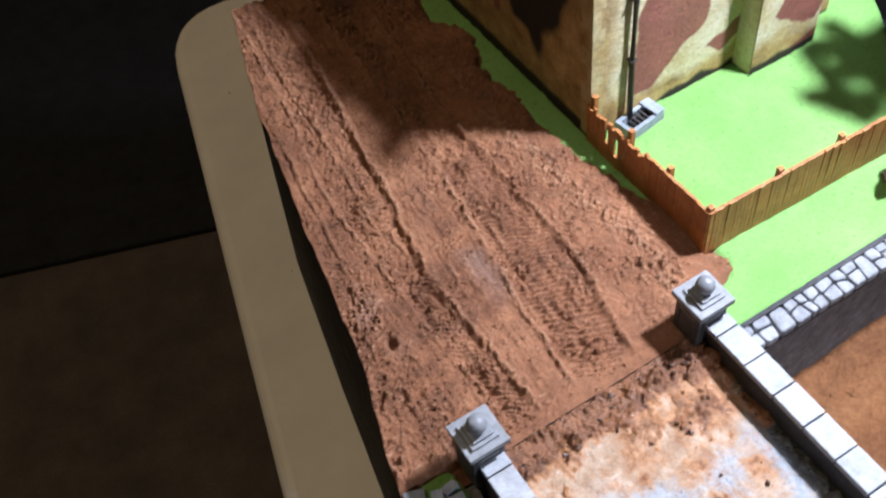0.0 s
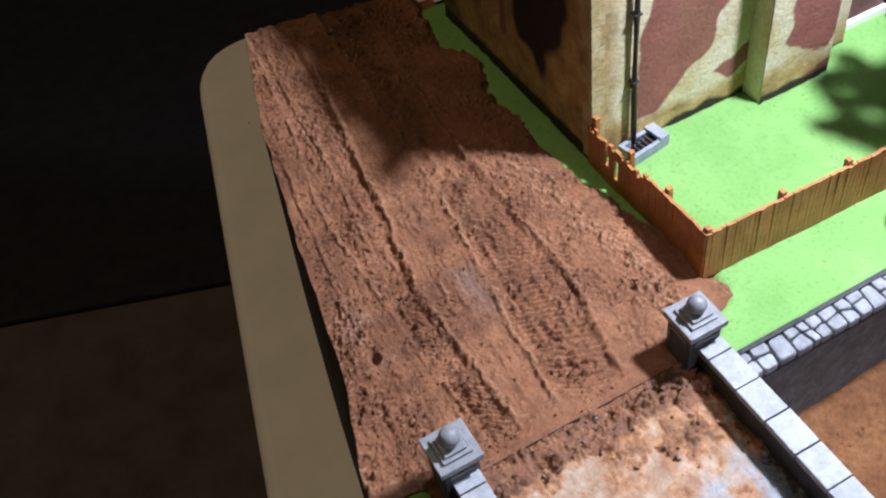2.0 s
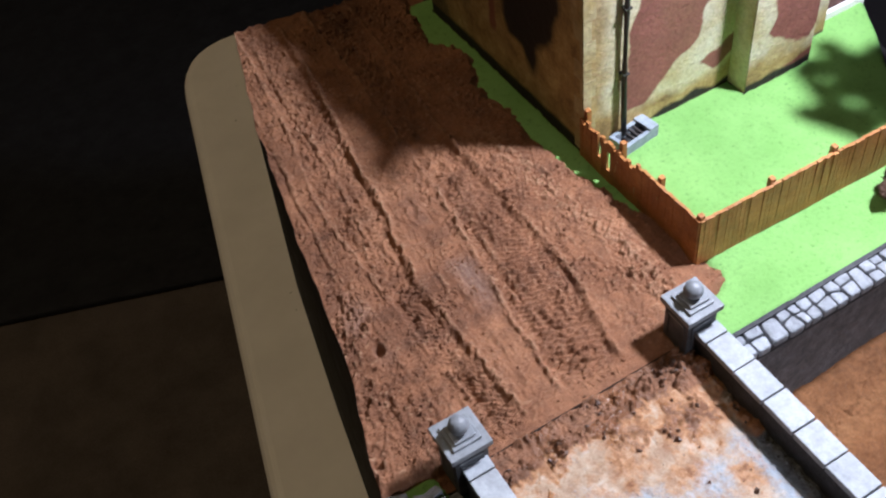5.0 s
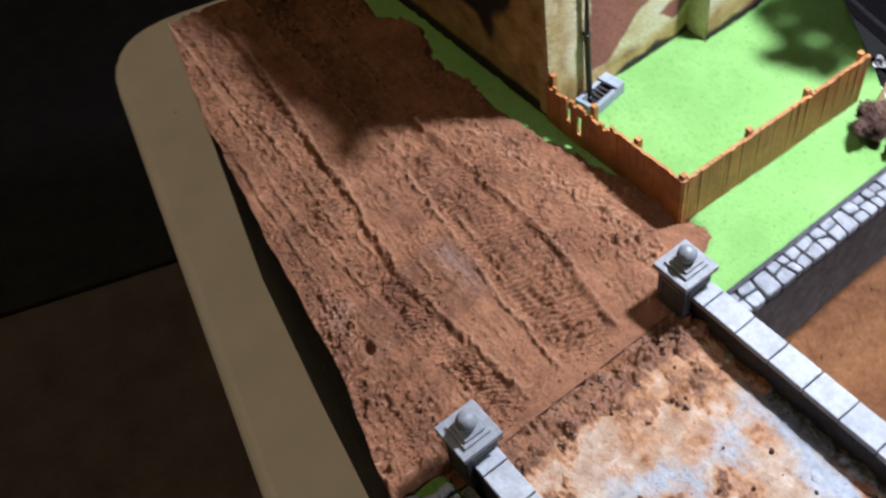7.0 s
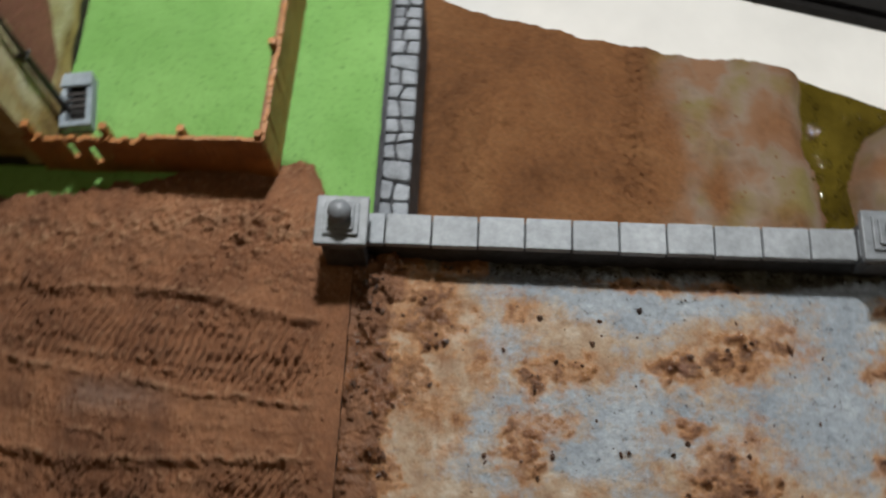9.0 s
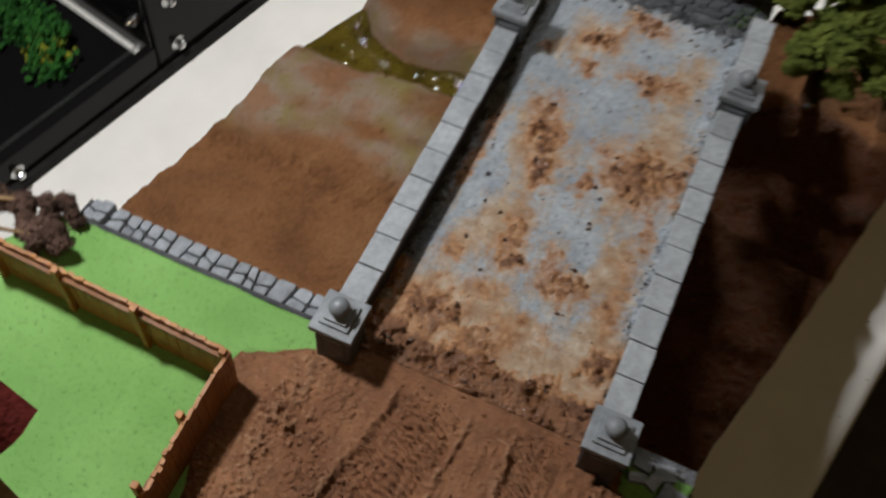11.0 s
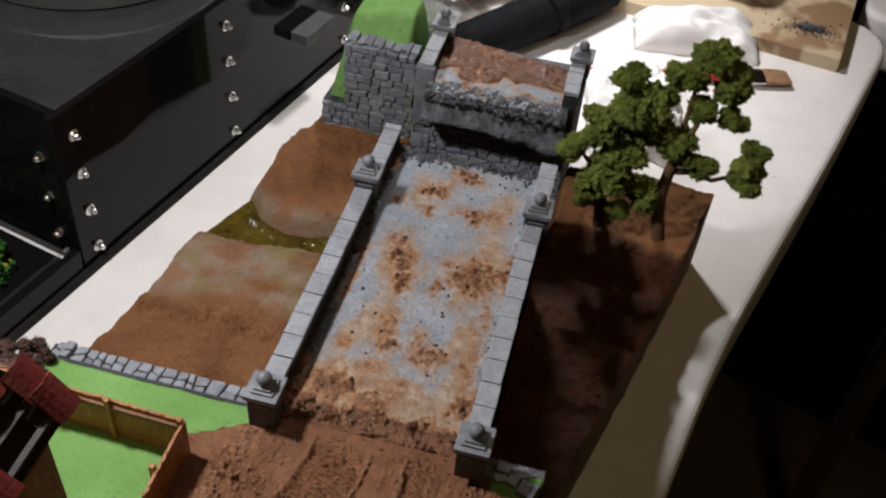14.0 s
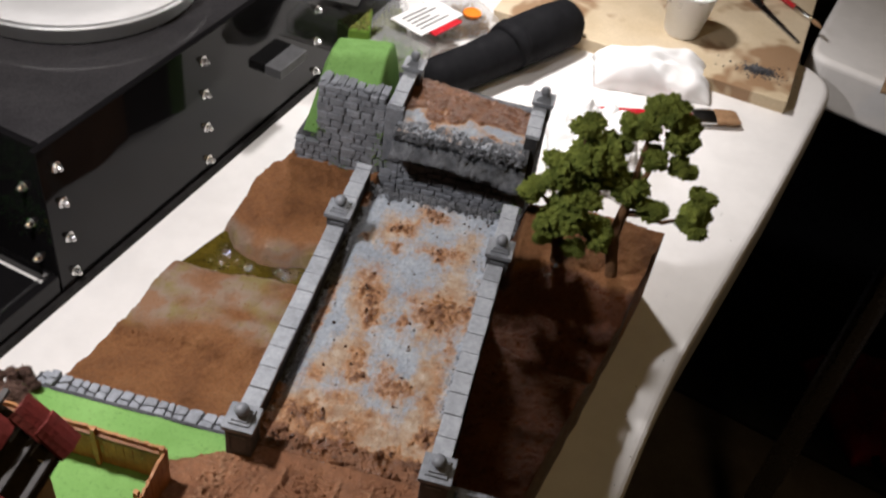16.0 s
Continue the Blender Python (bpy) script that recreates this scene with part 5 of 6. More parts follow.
FRONT = [[(-0.91, 0.197), (-0.946, 0.308), (-1.03, 0.50), (-1.15, 0.80), (-1.50, 0.80), (-1.42, 0.45), (-1.31, 0.171), (-1.25, 0.037), (-1.132, -0.047), (-1.028, -0.171), (-0.905, -0.167)],
         [(-1.278, -0.104), (-1.374, -0.064), (-1.47, -0.025), (-1.47, -0.11), (-1.371, -0.159)]]
BUTTRESS = [[(-1.572, 0.114), (-1.60, 0.40), (-1.90, 0.40), (-1.85, -0.008), (-1.795, -0.127), (-1.654, -0.095), (-1.557, -0.01)],
            [(-1.669, -0.249), (-1.742, -0.234), (-1.834, -0.203), (-1.84, -0.255), (-1.718, -0.267)]]


SOOT = [(-1.56, 0.60), (-1.545, 0.197), (-1.50, 0.02), (-1.41, 0.03), (-1.385, -0.02), (-1.335, -0.10), (-1.30, 0.02), (-1.22, 0.12), (-1.14, 0.31), (-1.15, 0.60)]


def front_marks(x, z, patches):
    x, z = x + 0.03 * noise.noise((x * 9, z * 9, 1.0)), z + 0.03 * noise.noise((x * 9, z * 9, 6.0))
    red = max(inside(x, z, p) for p in patches)
    # Darker along the bottom of the wall.
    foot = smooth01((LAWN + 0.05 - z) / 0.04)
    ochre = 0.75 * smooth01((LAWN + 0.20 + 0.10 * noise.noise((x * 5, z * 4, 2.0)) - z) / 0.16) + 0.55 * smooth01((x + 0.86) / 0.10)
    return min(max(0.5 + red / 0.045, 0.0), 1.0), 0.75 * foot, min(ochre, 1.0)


def side_marks(y, z):
    p, q = y + 0.035 * noise.noise((y * 8, z * 6, 1.0)), z + 0.05 * noise.noise((y * 8, z * 6, 6.0))
    soot = smooth01(0.5 + inside(p, q, SOOT) / 0.10)
    soot = max(soot, 0.55 * smooth01((0.10 - abs(y + 1.88)) / 0.10) * smooth01((z + 0.2) / 0.3), 0.45 * smooth01((-2.0 - y) / 0.1))
    # The same darker band at the bottom of the side wall.
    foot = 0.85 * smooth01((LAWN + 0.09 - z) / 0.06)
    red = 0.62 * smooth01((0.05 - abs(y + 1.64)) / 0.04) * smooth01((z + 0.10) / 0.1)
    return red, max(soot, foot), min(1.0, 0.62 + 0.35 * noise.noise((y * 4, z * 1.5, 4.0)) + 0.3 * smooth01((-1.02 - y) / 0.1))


def coat(along, lo, hi, fixed, z1, marks):
    """A thin plaster coat on one wall face, with its sprayed and sooty marks and darker foot."""
    verts, values = [], []
    nu, nv = int((hi - lo) / 0.011), int(z1 / 0.011)
    for j in range(nv + 1):
        for i in range(nu + 1):
            a, z = lo + (hi - lo) * i / nu, z1 * j / nv
            verts.append((a, fixed, z) if along == "x" else (fixed, a, z))
            values.append(marks(a + (HX if along == "x" else HY), z + LAWN - 0.02))
    w = nu + 1
    faces = [(j * w + i, j * w + i + 1, (j + 1) * w + i + 1, (j + 1) * w + i) for j in range(nv) for i in range(nu)]
    return sheet("plaster_coat", (verts, faces, values), M["camo"], "", "", "", True, ("red", "soot", "ochre"), house)


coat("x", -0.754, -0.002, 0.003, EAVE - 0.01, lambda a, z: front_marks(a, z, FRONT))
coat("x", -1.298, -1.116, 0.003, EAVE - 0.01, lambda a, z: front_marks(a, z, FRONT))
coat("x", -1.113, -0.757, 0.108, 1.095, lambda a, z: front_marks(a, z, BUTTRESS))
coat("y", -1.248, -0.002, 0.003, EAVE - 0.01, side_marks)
me = data_of("quoin", bx(-0.055, 0.0035, -0.02, 0.0035, 0, 0.089, 0.002), M["quoin"])
me2 = data_of("quoin", bx(-0.035, 0.0035, -0.06, 0.0035, 0, 0.089, 0.002), M["quoin"])
for i in range(12):
    piece("quoin", me if i % 2 else me2, house, 0.0, 0.0, 0.03 + i * 0.092)
rng = random.Random(3)
# gable roof with missing tiles over charred battens
RISE, HALFW = 0.52, 0.66
bm = bmesh.new()
for y in (-0.01, -1.24):
    a = [bm.verts.new((0.0, y, EAVE)), bm.verts.new((-1.30, y, EAVE)), bm.verts.new((-0.65, y, EAVE + RISE - 0.03))]
    bm.faces.new(a)
bm.verts.ensure_lookup_table()
for i, j in ((0, 2), (1, 2), (0, 1)):
    bm.faces.new((bm.verts[i], bm.verts[j], bm.verts[j + 3], bm.verts[i + 3]))
bmesh.ops.recalc_face_normals(bm, faces=bm.faces[:])
part("gable", bm, M["char"], house, "charred dark roof space")
slope = math.atan2(RISE, HALFW)
run = math.hypot(RISE, HALFW)
for i in range(11):
    for side in (0, 1):
        d = run * (i + 0.3) / 11
        x = 0.03 - d * math.cos(slope) if side == 0 else -1.33 + d * math.cos(slope)
        part("batten", bx(x - 0.010, x + 0.010, -1.25, 0.12, EAVE - 0.02 + d * math.sin(slope), EAVE + 0.0 + d * math.sin(slope), 0.002), M["beam"], house)
for side in (0, 1):
    bm = bmesh.new()
    s = 1 if side == 0 else -1
    x0 = 0.02 if side == 0 else -1.32
    q = []
    for z in (-0.05, -0.035):
        q.append([bm.verts.new((x0 - s * d * math.cos(slope), y, EAVE + z + d * math.sin(slope))) for d, y in ((0.0, -1.24), (0.0, 0.085), (run * 0.97, 0.085), (run * 0.97, -1.24))])
    bm.faces.new(q[0])
    bm.faces.new(q[1])
    for i in range(4):
        bm.faces.new((q[0][i], q[0][(i + 1) % 4], q[1][(i + 1) % 4], q[1][i]))
    bmesh.ops.recalc_face_normals(bm, faces=bm.faces[:])
    part("roof_deck", bm, M["char"], house, "charred boards under the battens")
tile_me = []
for k in range(4):
    bm = bx(-0.062, 0.062, -0.052, 0.052, -0.006, 0.008, 0.0)
    bmesh.ops.subdivide_edges(bm, edges=[e for e in bm.edges if abs(e.verts[0].co.y - e.verts[1].co.y) > 0.05], cuts=3)
    for v in bm.verts:
        v.co.z += 0.012 * math.cos(v.co.y / 0.052 * math.pi / 2)
        v.co += Vector((rng.uniform(-1, 1), rng.uniform(-1, 1), 0)) * 0.003
    tile_me.append(data_of("roof_tile", bm, M["tile"]))
for side in (0, 1):
    for i in range(9):
        for j in range(-1, 12):
            hole = noise.noise((i * 0.42 + side * 9, j * 0.42, 4.4)) > 0.30 or (side == 0 and (i, j) in ((0, 0), (0, 1), (1, 0), (2, 1), (3, 4)))
            if hole:
                continue
            d = run * (i + 0.5) / 9
            x = 0.045 - d * math.cos(slope) if side == 0 else -1.345 + d * math.cos(slope)
            z = EAVE + 0.022 + d * math.sin(slope) - 0.012
            piece("roof_tile", rng.choice(tile_me), house, x, -0.03 - j * 0.105, z, rng.uniform(-3, 3), math.degrees(slope) * (1 if side == 0 else -1) + rng.uniform(-4, 4) + (5 if side == 0 else -5), rng.uniform(-5, 5))
part("ridge_beam", bx(-0.68, -0.62, -1.26, 0.13, EAVE + RISE - 0.02, EAVE + RISE + 0.02, 0.004), M["beam"], house)
# downpipe into a stone basin
pipe = thing("downpipe", -0.885, -0.947, LAWN + 0.03, 0, "thin black iron downpipe on the house corner", "downpipe")
part("pipe", tube([(0.0, 0.004, 0.0), (0.0, 0.0, 0.12), (0.002, -0.004, 0.30), (0.0, -0.004, 0.60), (0.0, -0.004, 1.05)], [0.0125, 0.0125, 0.0125, 0.012, 0.012], 12), M["iron"], pipe, "", True)
for z in (0.31, 0.62):
    part("bracket", bx(-0.015, 0.015, -0.026, 0.010, z, z + 0.007, 0.001), M["iron"], pipe)
basin = thing("stone_basin", -0.915, -0.915, LAWN - 0.01, 8, "small blue-grey stone drain basin on the lawn", "basin")
bm = bmesh.new()
for b in ((-0.115, 0.115, -0.055, -0.035), (-0.115, 0.115, 0.035, 0.055), (-0.115, -0.092, -0.035, 0.035), (0.092, 0.115, -0.035, 0.035)):
    box(bm, *b, 0.0, 0.065, 0.003)
bm.transform(Matrix.Diagonal((0.82, 0.9, 0.9, 1)))
part("basin_wall", bm, M["basin"], basin)
part("basin_floor", bx(-0.09, 0.09, -0.045, 0.045, 0.0, 0.018), M["iron"], basin, "dark hollow of the basin")
part("basin_cover", bx(-0.094, -0.045, -0.0495, 0.0495, 0.0565, 0.070, 0.004), M["basin"], basin)
for k in range(3):
    part("grate_bar", bx(-0.03 + k * 0.024, -0.02 + k * 0.024, -0.034, 0.034, 0.046, 0.053), M["iron"], basin)

# ---- trees on the far bank ----
def foam_clump(rng, i, centre, r, lobes=11, level=4):
    """A ragged clump of crumbled foam: overlapping uneven lobes with loose crumbs on them."""
    ball = bmesh.new()
    bmesh.ops.create_icosphere(ball, subdivisions=level, radius=1.0)
    dirs = [v.co.copy() for v in ball.verts]
    tris = [tuple(v.index for v in f.verts) for f in ball.faces]
    ball.free()
    pts, verts, faces = [], [], []
    for q in range(lobes):
        d = Vector((rng.gauss(0, 1), rng.gauss(0, 1), rng.gauss(0, 0.8))).normalized() * r * rng.uniform(0.45, 0.74)
        k = rng.uniform(0.28, 0.62)
        mid, off = Vector((centre[0] + d.x, centre[1] + d.y, centre[2] + d.z * 0.85)), Vector((i * 3.1 + q, q * 1.7, 0))
        n0 = len(verts)
        for v in dirs:
            f = 0.92 + 0.50 * noise.noise(v * 2.2 + off) + 0.20 * noise.noise(v * 6.0 + off) + 0.13 * noise.noise(v * 13 + off) + 0.13 * noise.noise(v * 30 + off)
            p = mid + Vector((v.x, v.y, v.z * 0.85)) * (r * k * f)
            verts.append(p)
            if rng.random() < 0.36 * 2562 / len(dirs):
                pts.append(tuple(p + Vector((v.x, v.y, v.z)) * rng.uniform(0.0, 0.008)))
        faces += [tuple(n0 + a for a in t3) for t3 in tris]
    bm = leaves(pts, 0.0036, rng)
    me = bpy.data.meshes.new("core")
    me.from_pydata(verts, [], faces)
    bm.from_mesh(me)
    bpy.data.meshes.remove(me)
    return bm


def model_tree(x, y, z, label, trunk, limbs, clumps, seed, lobes=11, level=4):
    rng = random.Random(seed)
    t = thing("model_tree", x, y, z, 0, label, "tree", "trees on the bank")

    def rel(p):
        return (p[0] - x, p[1] - y, p[2] - z)

    part("trunk", rough_up(tube([rel(p) for p in trunk[0]], trunk[1], 12), 0.008, 25, seed), M["trunk"], t, "", True)
    for k in range(5):
        a = k * 1.26 + rng.uniform(-0.3, 0.3)
        part("root", tube([(0, 0, 0.06), (0.05 * math.cos(a), 0.05 * math.sin(a), 0.015), (0.11 * math.cos(a + 0.2), 0.11 * math.sin(a + 0.2), -0.02)], [0.022, 0.015, 0.006], 7), M["trunk"], t)
    for path, r0, r1 in limbs:
        n = len(path)
        part("limb", tube([rel(p) for p in path], [r0 + (r1 - r0) * i / (n - 1) for i in range(n)], 8), M["trunk"], t)
    for i, (cx, cy, cz, r) in enumerate(clumps):
        part("crown_clump", foam_clump(rng, i, (cx - x, cy - y, cz - z), r * 0.93, lobes, level), M["leaf"], t, "dark green crumbly foam foliage")
    return t


model_tree(0.804, 2.30, -0.85, "model tree with dark green foam foliage and a leaning trunk",
           ([(0.804, 2.30, -0.87), (0.79, 2.30, -0.70), (0.755, 2.30, -0.55), (0.735, 2.30, -0.42), (0.73, 2.31, -0.25), (0.72, 2.31, -0.05)], [0.050, 0.042, 0.040, 0.038, 0.030, 0.018]),
           [([(0.735, 2.30, -0.42), (0.68, 2.28, -0.34), (0.60, 2.26, -0.24)], 0.022, 0.010), ([(0.73, 2.31, -0.25), (0.77, 2.34, -0.05), (0.78, 2.36, 0.15)], 0.020, 0.008), ([(0.74, 2.30, -0.48), (0.68, 2.22, -0.50)], 0.018, 0.010)],
           [(0.687, 2.28, -0.02, 0.15), (0.873, 2.34, 0.09, 0.175), (0.975, 2.36, -0.05, 0.14), (0.84, 2.28, -0.20, 0.155), (0.77, 2.36, 0.26, 0.10), (0.758, 2.24, -0.37, 0.14), (0.545, 2.26, -0.20, 0.095), (0.65, 2.22, -0.51, 0.078), (0.98, 2.40, 0.16, 0.08)], 41)
model_tree(1.165, 2.27, -0.86, "model tree with a forked brown trunk and separate foliage clumps",
           ([(1.165, 2.27, -0.88), (1.15, 2.28, -0.74), (1.115, 2.30, -0.60), (1.10, 2.31, -0.45), (1.115, 2.31, -0.28), (1.125, 2.32, -0.16)], [0.046, 0.040, 0.042, 0.040, 0.036, 0.024]),
           [([(1.115, 2.31, -0.28), (1.25, 2.33, -0.27), (1.36, 2.34, -0.31), (1.50, 2.35, -0.24)], 0.022, 0.010), ([(1.125, 2.32, -0.16), (1.19, 2.36, 0.02), (1.22, 2.38, 0.2)], 0.022, 0.010), ([(1.12, 2.32, -0.10), (1.13, 2.36, 0.2), (1.13, 2.38, 0.36)], 0.018, 0.008), ([(1.10, 2.31, -0.50), (1.04, 2.28, -0.46)], 0.018, 0.010)],
           [(0.989, 2.27, -0.44, 0.12), (0.875, 2.24, -0.60, 0.08), (1.116, 2.31, -0.07, 0.12), (1.25, 2.30, -0.19, 0.105), (1.083, 2.38, 0.31, 0.13), (1.18, 2.40, 0.45, 0.125), (1.34, 2.38, 0.32, 0.125), (1.22, 2.36, 0.14, 0.10), (1.37, 2.36, 0.11, 0.088), (1.529, 2.33, -0.21, 0.135), (1.548, 2.33, -0.07, 0.085)], 52)
# Stands out of view; added to throw the mottled shadow on the lawn.
model_tree(-2.80, -0.42, TOP + 0.05, "unseen model tree in the tray, added to shade the lawn",
           ([(-2.80, -0.42, TOP + 0.04), (-2.76, -0.42, -0.9), (-2.66, -0.42, -0.5), (-2.46, -0.42, -0.1), (-2.14, -0.43, 0.3), (-1.96, -0.43, 0.48)], [0.06, 0.05, 0.042, 0.034, 0.024, 0.014]),
           [([(-2.46, -0.42, -0.1), (-2.22, -0.50, 0.25), (-2.02, -0.58, 0.46)], 0.022, 0.008), ([(-2.30, -0.42, 0.1), (-2.08, -0.30, 0.35), (-1.92, -0.24, 0.48)], 0.022, 0.008)],
           [(-1.96 + 0.24 * math.cos(k * 2.4) * math.sqrt(k / 15), -0.40 + 0.22 * math.sin(k * 2.4) * math.sqrt(k / 15), 0.50 + 0.04 * math.sin(k * 1.7), 0.085 + 0.02 * math.cos(k * 3.1)) for k in range(16)], 63, 6, 3)
# dead shrub whose tan twigs lean over the end of the wall
rng = random.Random(8)
bush = thing("dead_shrub", -2.05, -0.32, LAWN - 0.01, 0, "dead shrub with purple-brown crumbly clumps on tan twigs", "shrub")
for path, clumps in ((((0, 0, 0.0), (0.18, 0.10, 0.09), (0.36, 0.16, 0.11), (0.52, 0.22, 0.075)), ((0.50, 0.215, 0.065, 0.068), (0.565, 0.25, 0.05, 0.055), (0.44, 0.245, 0.06, 0.045))),
                     (((0, 0, 0.0), (0.14, 0.17, 0.08), (0.30, 0.28, 0.08), (0.46, 0.37, 0.045)), ((0.47, 0.365, 0.035, 0.062), (0.54, 0.355, 0.02, 0.04), (0.38, 0.32, 0.05, 0.050))),
                     (((0, 0, 0.0), (0.08, 0.12, 0.06), (0.18, 0.24, 0.03), (0.26, 0.33, -0.01)), ((0.24, 0.31, 0.0, 0.065), (0.32, 0.30, 0.03, 0.050), (0.16, 0.28, 0.02, 0.050)))):
    branch = part("branch", tube(path, [0.016, 0.012, 0.009, 0.005], 8), M["twig"], bush)
    for k in range(3):
        a, b = Vector(path[k]), Vector(path[k + 1])
        p = a.lerp(b, rng.uniform(0.4, 0.9))
        q = p + Vector((rng.uniform(0.03, 0.08), rng.uniform(-0.06, 0.06), rng.uniform(-0.01, 0.04)))
        part("twig", tube([p, p.lerp(q, 0.5) + Vector((0, 0, 0.006)), q], [0.006, 0.004, 0.002], 6), M["twig"], branch)
    for k, (x, y, z, r) in enumerate(clumps):
        part("clump", foam_clump(rng, k + 20 * r, (x, y, z), r, 8, 3), M["dry"], bush, "purple-brown crumbly clump")

rng = random.Random(60)
for x, y, s in ((0.83, 2.335, 0.035), (0.87, 2.42, 0.022), (0.80, 2.24, 0.026)):
    bm = chunk(rng, s * 1.3, s, s * 0.7, 0.15, 0.25)
    solid("pebble", bm, M["capstone"], "small pale pebble beside the tree roots", "pebble", "", "pebbles by the tree", x, y, ravine_height(x, y) - 0.004)

# ---- black acrylic machine ----
BOX_TURN = -13.9
machine = thing("acrylic_cabinet", -2.273, 1.449, TOP, BOX_TURN, "glossy black acrylic cabinet bolted with domed nuts", "cabinet")
BH, BL, BD = 1.20, 4.6, 4.2
part("front_panel", bx(-0.05, 0.0, 0.0, BL, 0.0, BH, 0.006), M["acrylic"], machine)
part("end_panel", bx(-BD, -0.052, 0.04, 0.09, 0.0, BH, 0.006), M["acrylic"], machine)
part("top_panel", bx(-BD, -0.052, 0.092, BL, BH - 0.06, BH - 0.01, 0.006), M["hazed"], machine, "glossy black top panel with its reflected haze painted in")
part("back_panel", bx(-BD - 0.05, -BD - 0.002, 0.0, BL, 0.0, BH, 0.006), M["acrylic"], machine)
part("far_panel", bx(-BD, -0.052, BL - 0.06, BL - 0.002, 0.0, BH - 0.062, 0.006), M["acrylic"], machine)
part("foot_strip", bx(0.002, 0.035, -3.6, BL, 0.0, 0.055, 0.006), M["base"], machine)
part("ledge", bx(0.002, 0.15, 2.30, 2.68, 0.52, 0.60, 0.008), M["greybox"], machine, "dull grey-black block")


def nut_mesh():
    """A domed cap nut: washer, six-sided nut and dome."""
    bm = lathe([(0.066, 0.0), (0.066, 0.008), (0.050, 0.010), (0.050, 0.012)], 24)
    for p, steps in (([(0.046, 0.011), (0.048, 0.014), (0.048, 0.034), (0.043, 0.038)], 6), ([(0.038, 0.037), (0.037, 0.050), (0.030, 0.064), (0.018, 0.073), (0.003, 0.076)], 16)):
        more = lathe(p, steps)
        me = bpy.data.meshes.new("more")
        more.to_mesh(me)
        more.free()
        bm.from_mesh(me)
        bpy.data.meshes.remove(me)
    return data_of("nut", bm, M["chrome"])


NUT = nut_mesh()
for y in (0.13, 1.56, 3.05):
    for z in (0.15, 0.45, 0.74, 1.02):
        piece("nut", NUT, machine, 0.0, y, z, 0, 90, 0, 0.55, 0.55, 0.7)
for x in (-0.20, -1.5):
    for z in (0.24, 0.54, 0.84):
        piece("nut", NUT, machine, x, 0.04, z, 90, 0, 0, 0.55, 0.55, 0.7)
piece("nut", NUT, machine, -0.9, 0.35, BH - 0.01, sx=0.6, sy=0.6, sz=0.8)

pan = thing("aluminium_pan", -3.03, 3.36, TOP + BH - 0.01, 0, "shallow aluminium pan with a white lining", "pan")
part("rim", lathe([(0.80, 0.0), (0.90, 0.02), (0.93, 0.13), (0.95, 0.14), (0.95, 0.155), (0.90, 0.155), (0.87, 0.10), (0.80, 0.06)], 64, False), M["silver"], pan, "", True)
part("lining", lathe([(0.80, 0.0), (0.86, 0.07), (0.60, 0.085), (0.3, 0.10), (0.02, 0.09)], 48), M["paper"], pan, "white lining paper", True)

tray = thing("grass_tray", -2.273, 1.429, TOP, BOX_TURN, "black tray with clear rim full of green foliage", "tray")
part("front_wall", bx(-0.05, 0.0, -3.6, 0.0, 0.0, 0.22, 0.006), M["acrylic"], tray)
part("end_wall", bx(-1.9, -0.052, -3.6, -3.55, 0.0, 0.22, 0.006), M["acrylic"], tray)
part("tray_floor", bx(-1.9, -0.052, -3.548, 0.0, 0.02, 0.06), M["acrylic"], tray)
part("clear_rim", bx(-0.075, -0.055, -3.5, -0.02, 0.222, 0.238, 0.002), M["clear"], tray, "clear plastic rim")
for y in (-2.8, -2.3, -1.75, -1.3, -0.9):
    for z in (0.11,):
        piece("nut", NUT, tray, 0.0, y, z, 0, 90, 0, 0.55, 0.55, 0.7)
rng = random.Random(70)
for name, n, mat, lab in (("foliage", 54, M["grass"], "deep green clump foliage"), ("flowers", 8, M["yellow"], "yellow-green clumps")):
    pts = []
    for _ in range(n):
        c = (rng.uniform(-1.7, -0.25), rng.uniform(-2.0, -0.12), rng.uniform(0.10, 0.20))
        pts += ball_points(rng, c, (0.17, 0.17, 0.12), 130 if n > 10 else 90, 3.0, rng.uniform(0, 50))
    tagged(part(name, leaves(pts, 0.022, rng), mat, tray, lab), kind="stuff")

# ---- things at the far end of the table ----
# stained board with powder, cup, brush and blade on it
bdir = -10.0
board = solid("fibreboard_sheet", bx(-2.9, 0.0, 0.0, 3.2, 0.0, 0.13, 0.012), M["board"], "pale fibreboard sheet with brown paint stains", "board", "", "", 2.57, 5.63, TOP, bdir)
BT = TOP + 0.132
rng = random.Random(80)
spots = []
for _ in range(1500):
    r, a = abs(rng.gauss(0, 0.055)) if rng.random() < 0.86 else abs(rng.gauss(0, 0.12)), rng.uniform(0, 6.28)
    s = 0.003 + 0.009 * rng.random() ** 2
    spots.append((r * 1.5 * math.cos(a), r * 0.8 * math.sin(a), max(0.0, 0.04 - r * 0.4) * rng.random() + s * 0.4, s))
solid("powder_heap", grains(spots, rng), M["powder"], "spilled heap of dark grey powder on the board", "powder", "stuff", "", 2.32, 6.07, BT)
cup = thing("plastic_cup", 1.543, 6.50, BT, 0, "small translucent plastic cup on the stained board", "cup")
part("cup_wall", lathe([(0.165, 0.0), (0.175, 0.02), (0.245, 0.46), (0.262, 0.46), (0.262, 0.475), (0.236, 0.475), (0.158, 0.03), (0.02, 0.02)], 36), M["milk"], cup, "", True)
part("liquid", lathe([(0.154, 0.032), (0.178, 0.20), (0.02, 0.20)], 30), M["card"], cup, "milky white liquid")
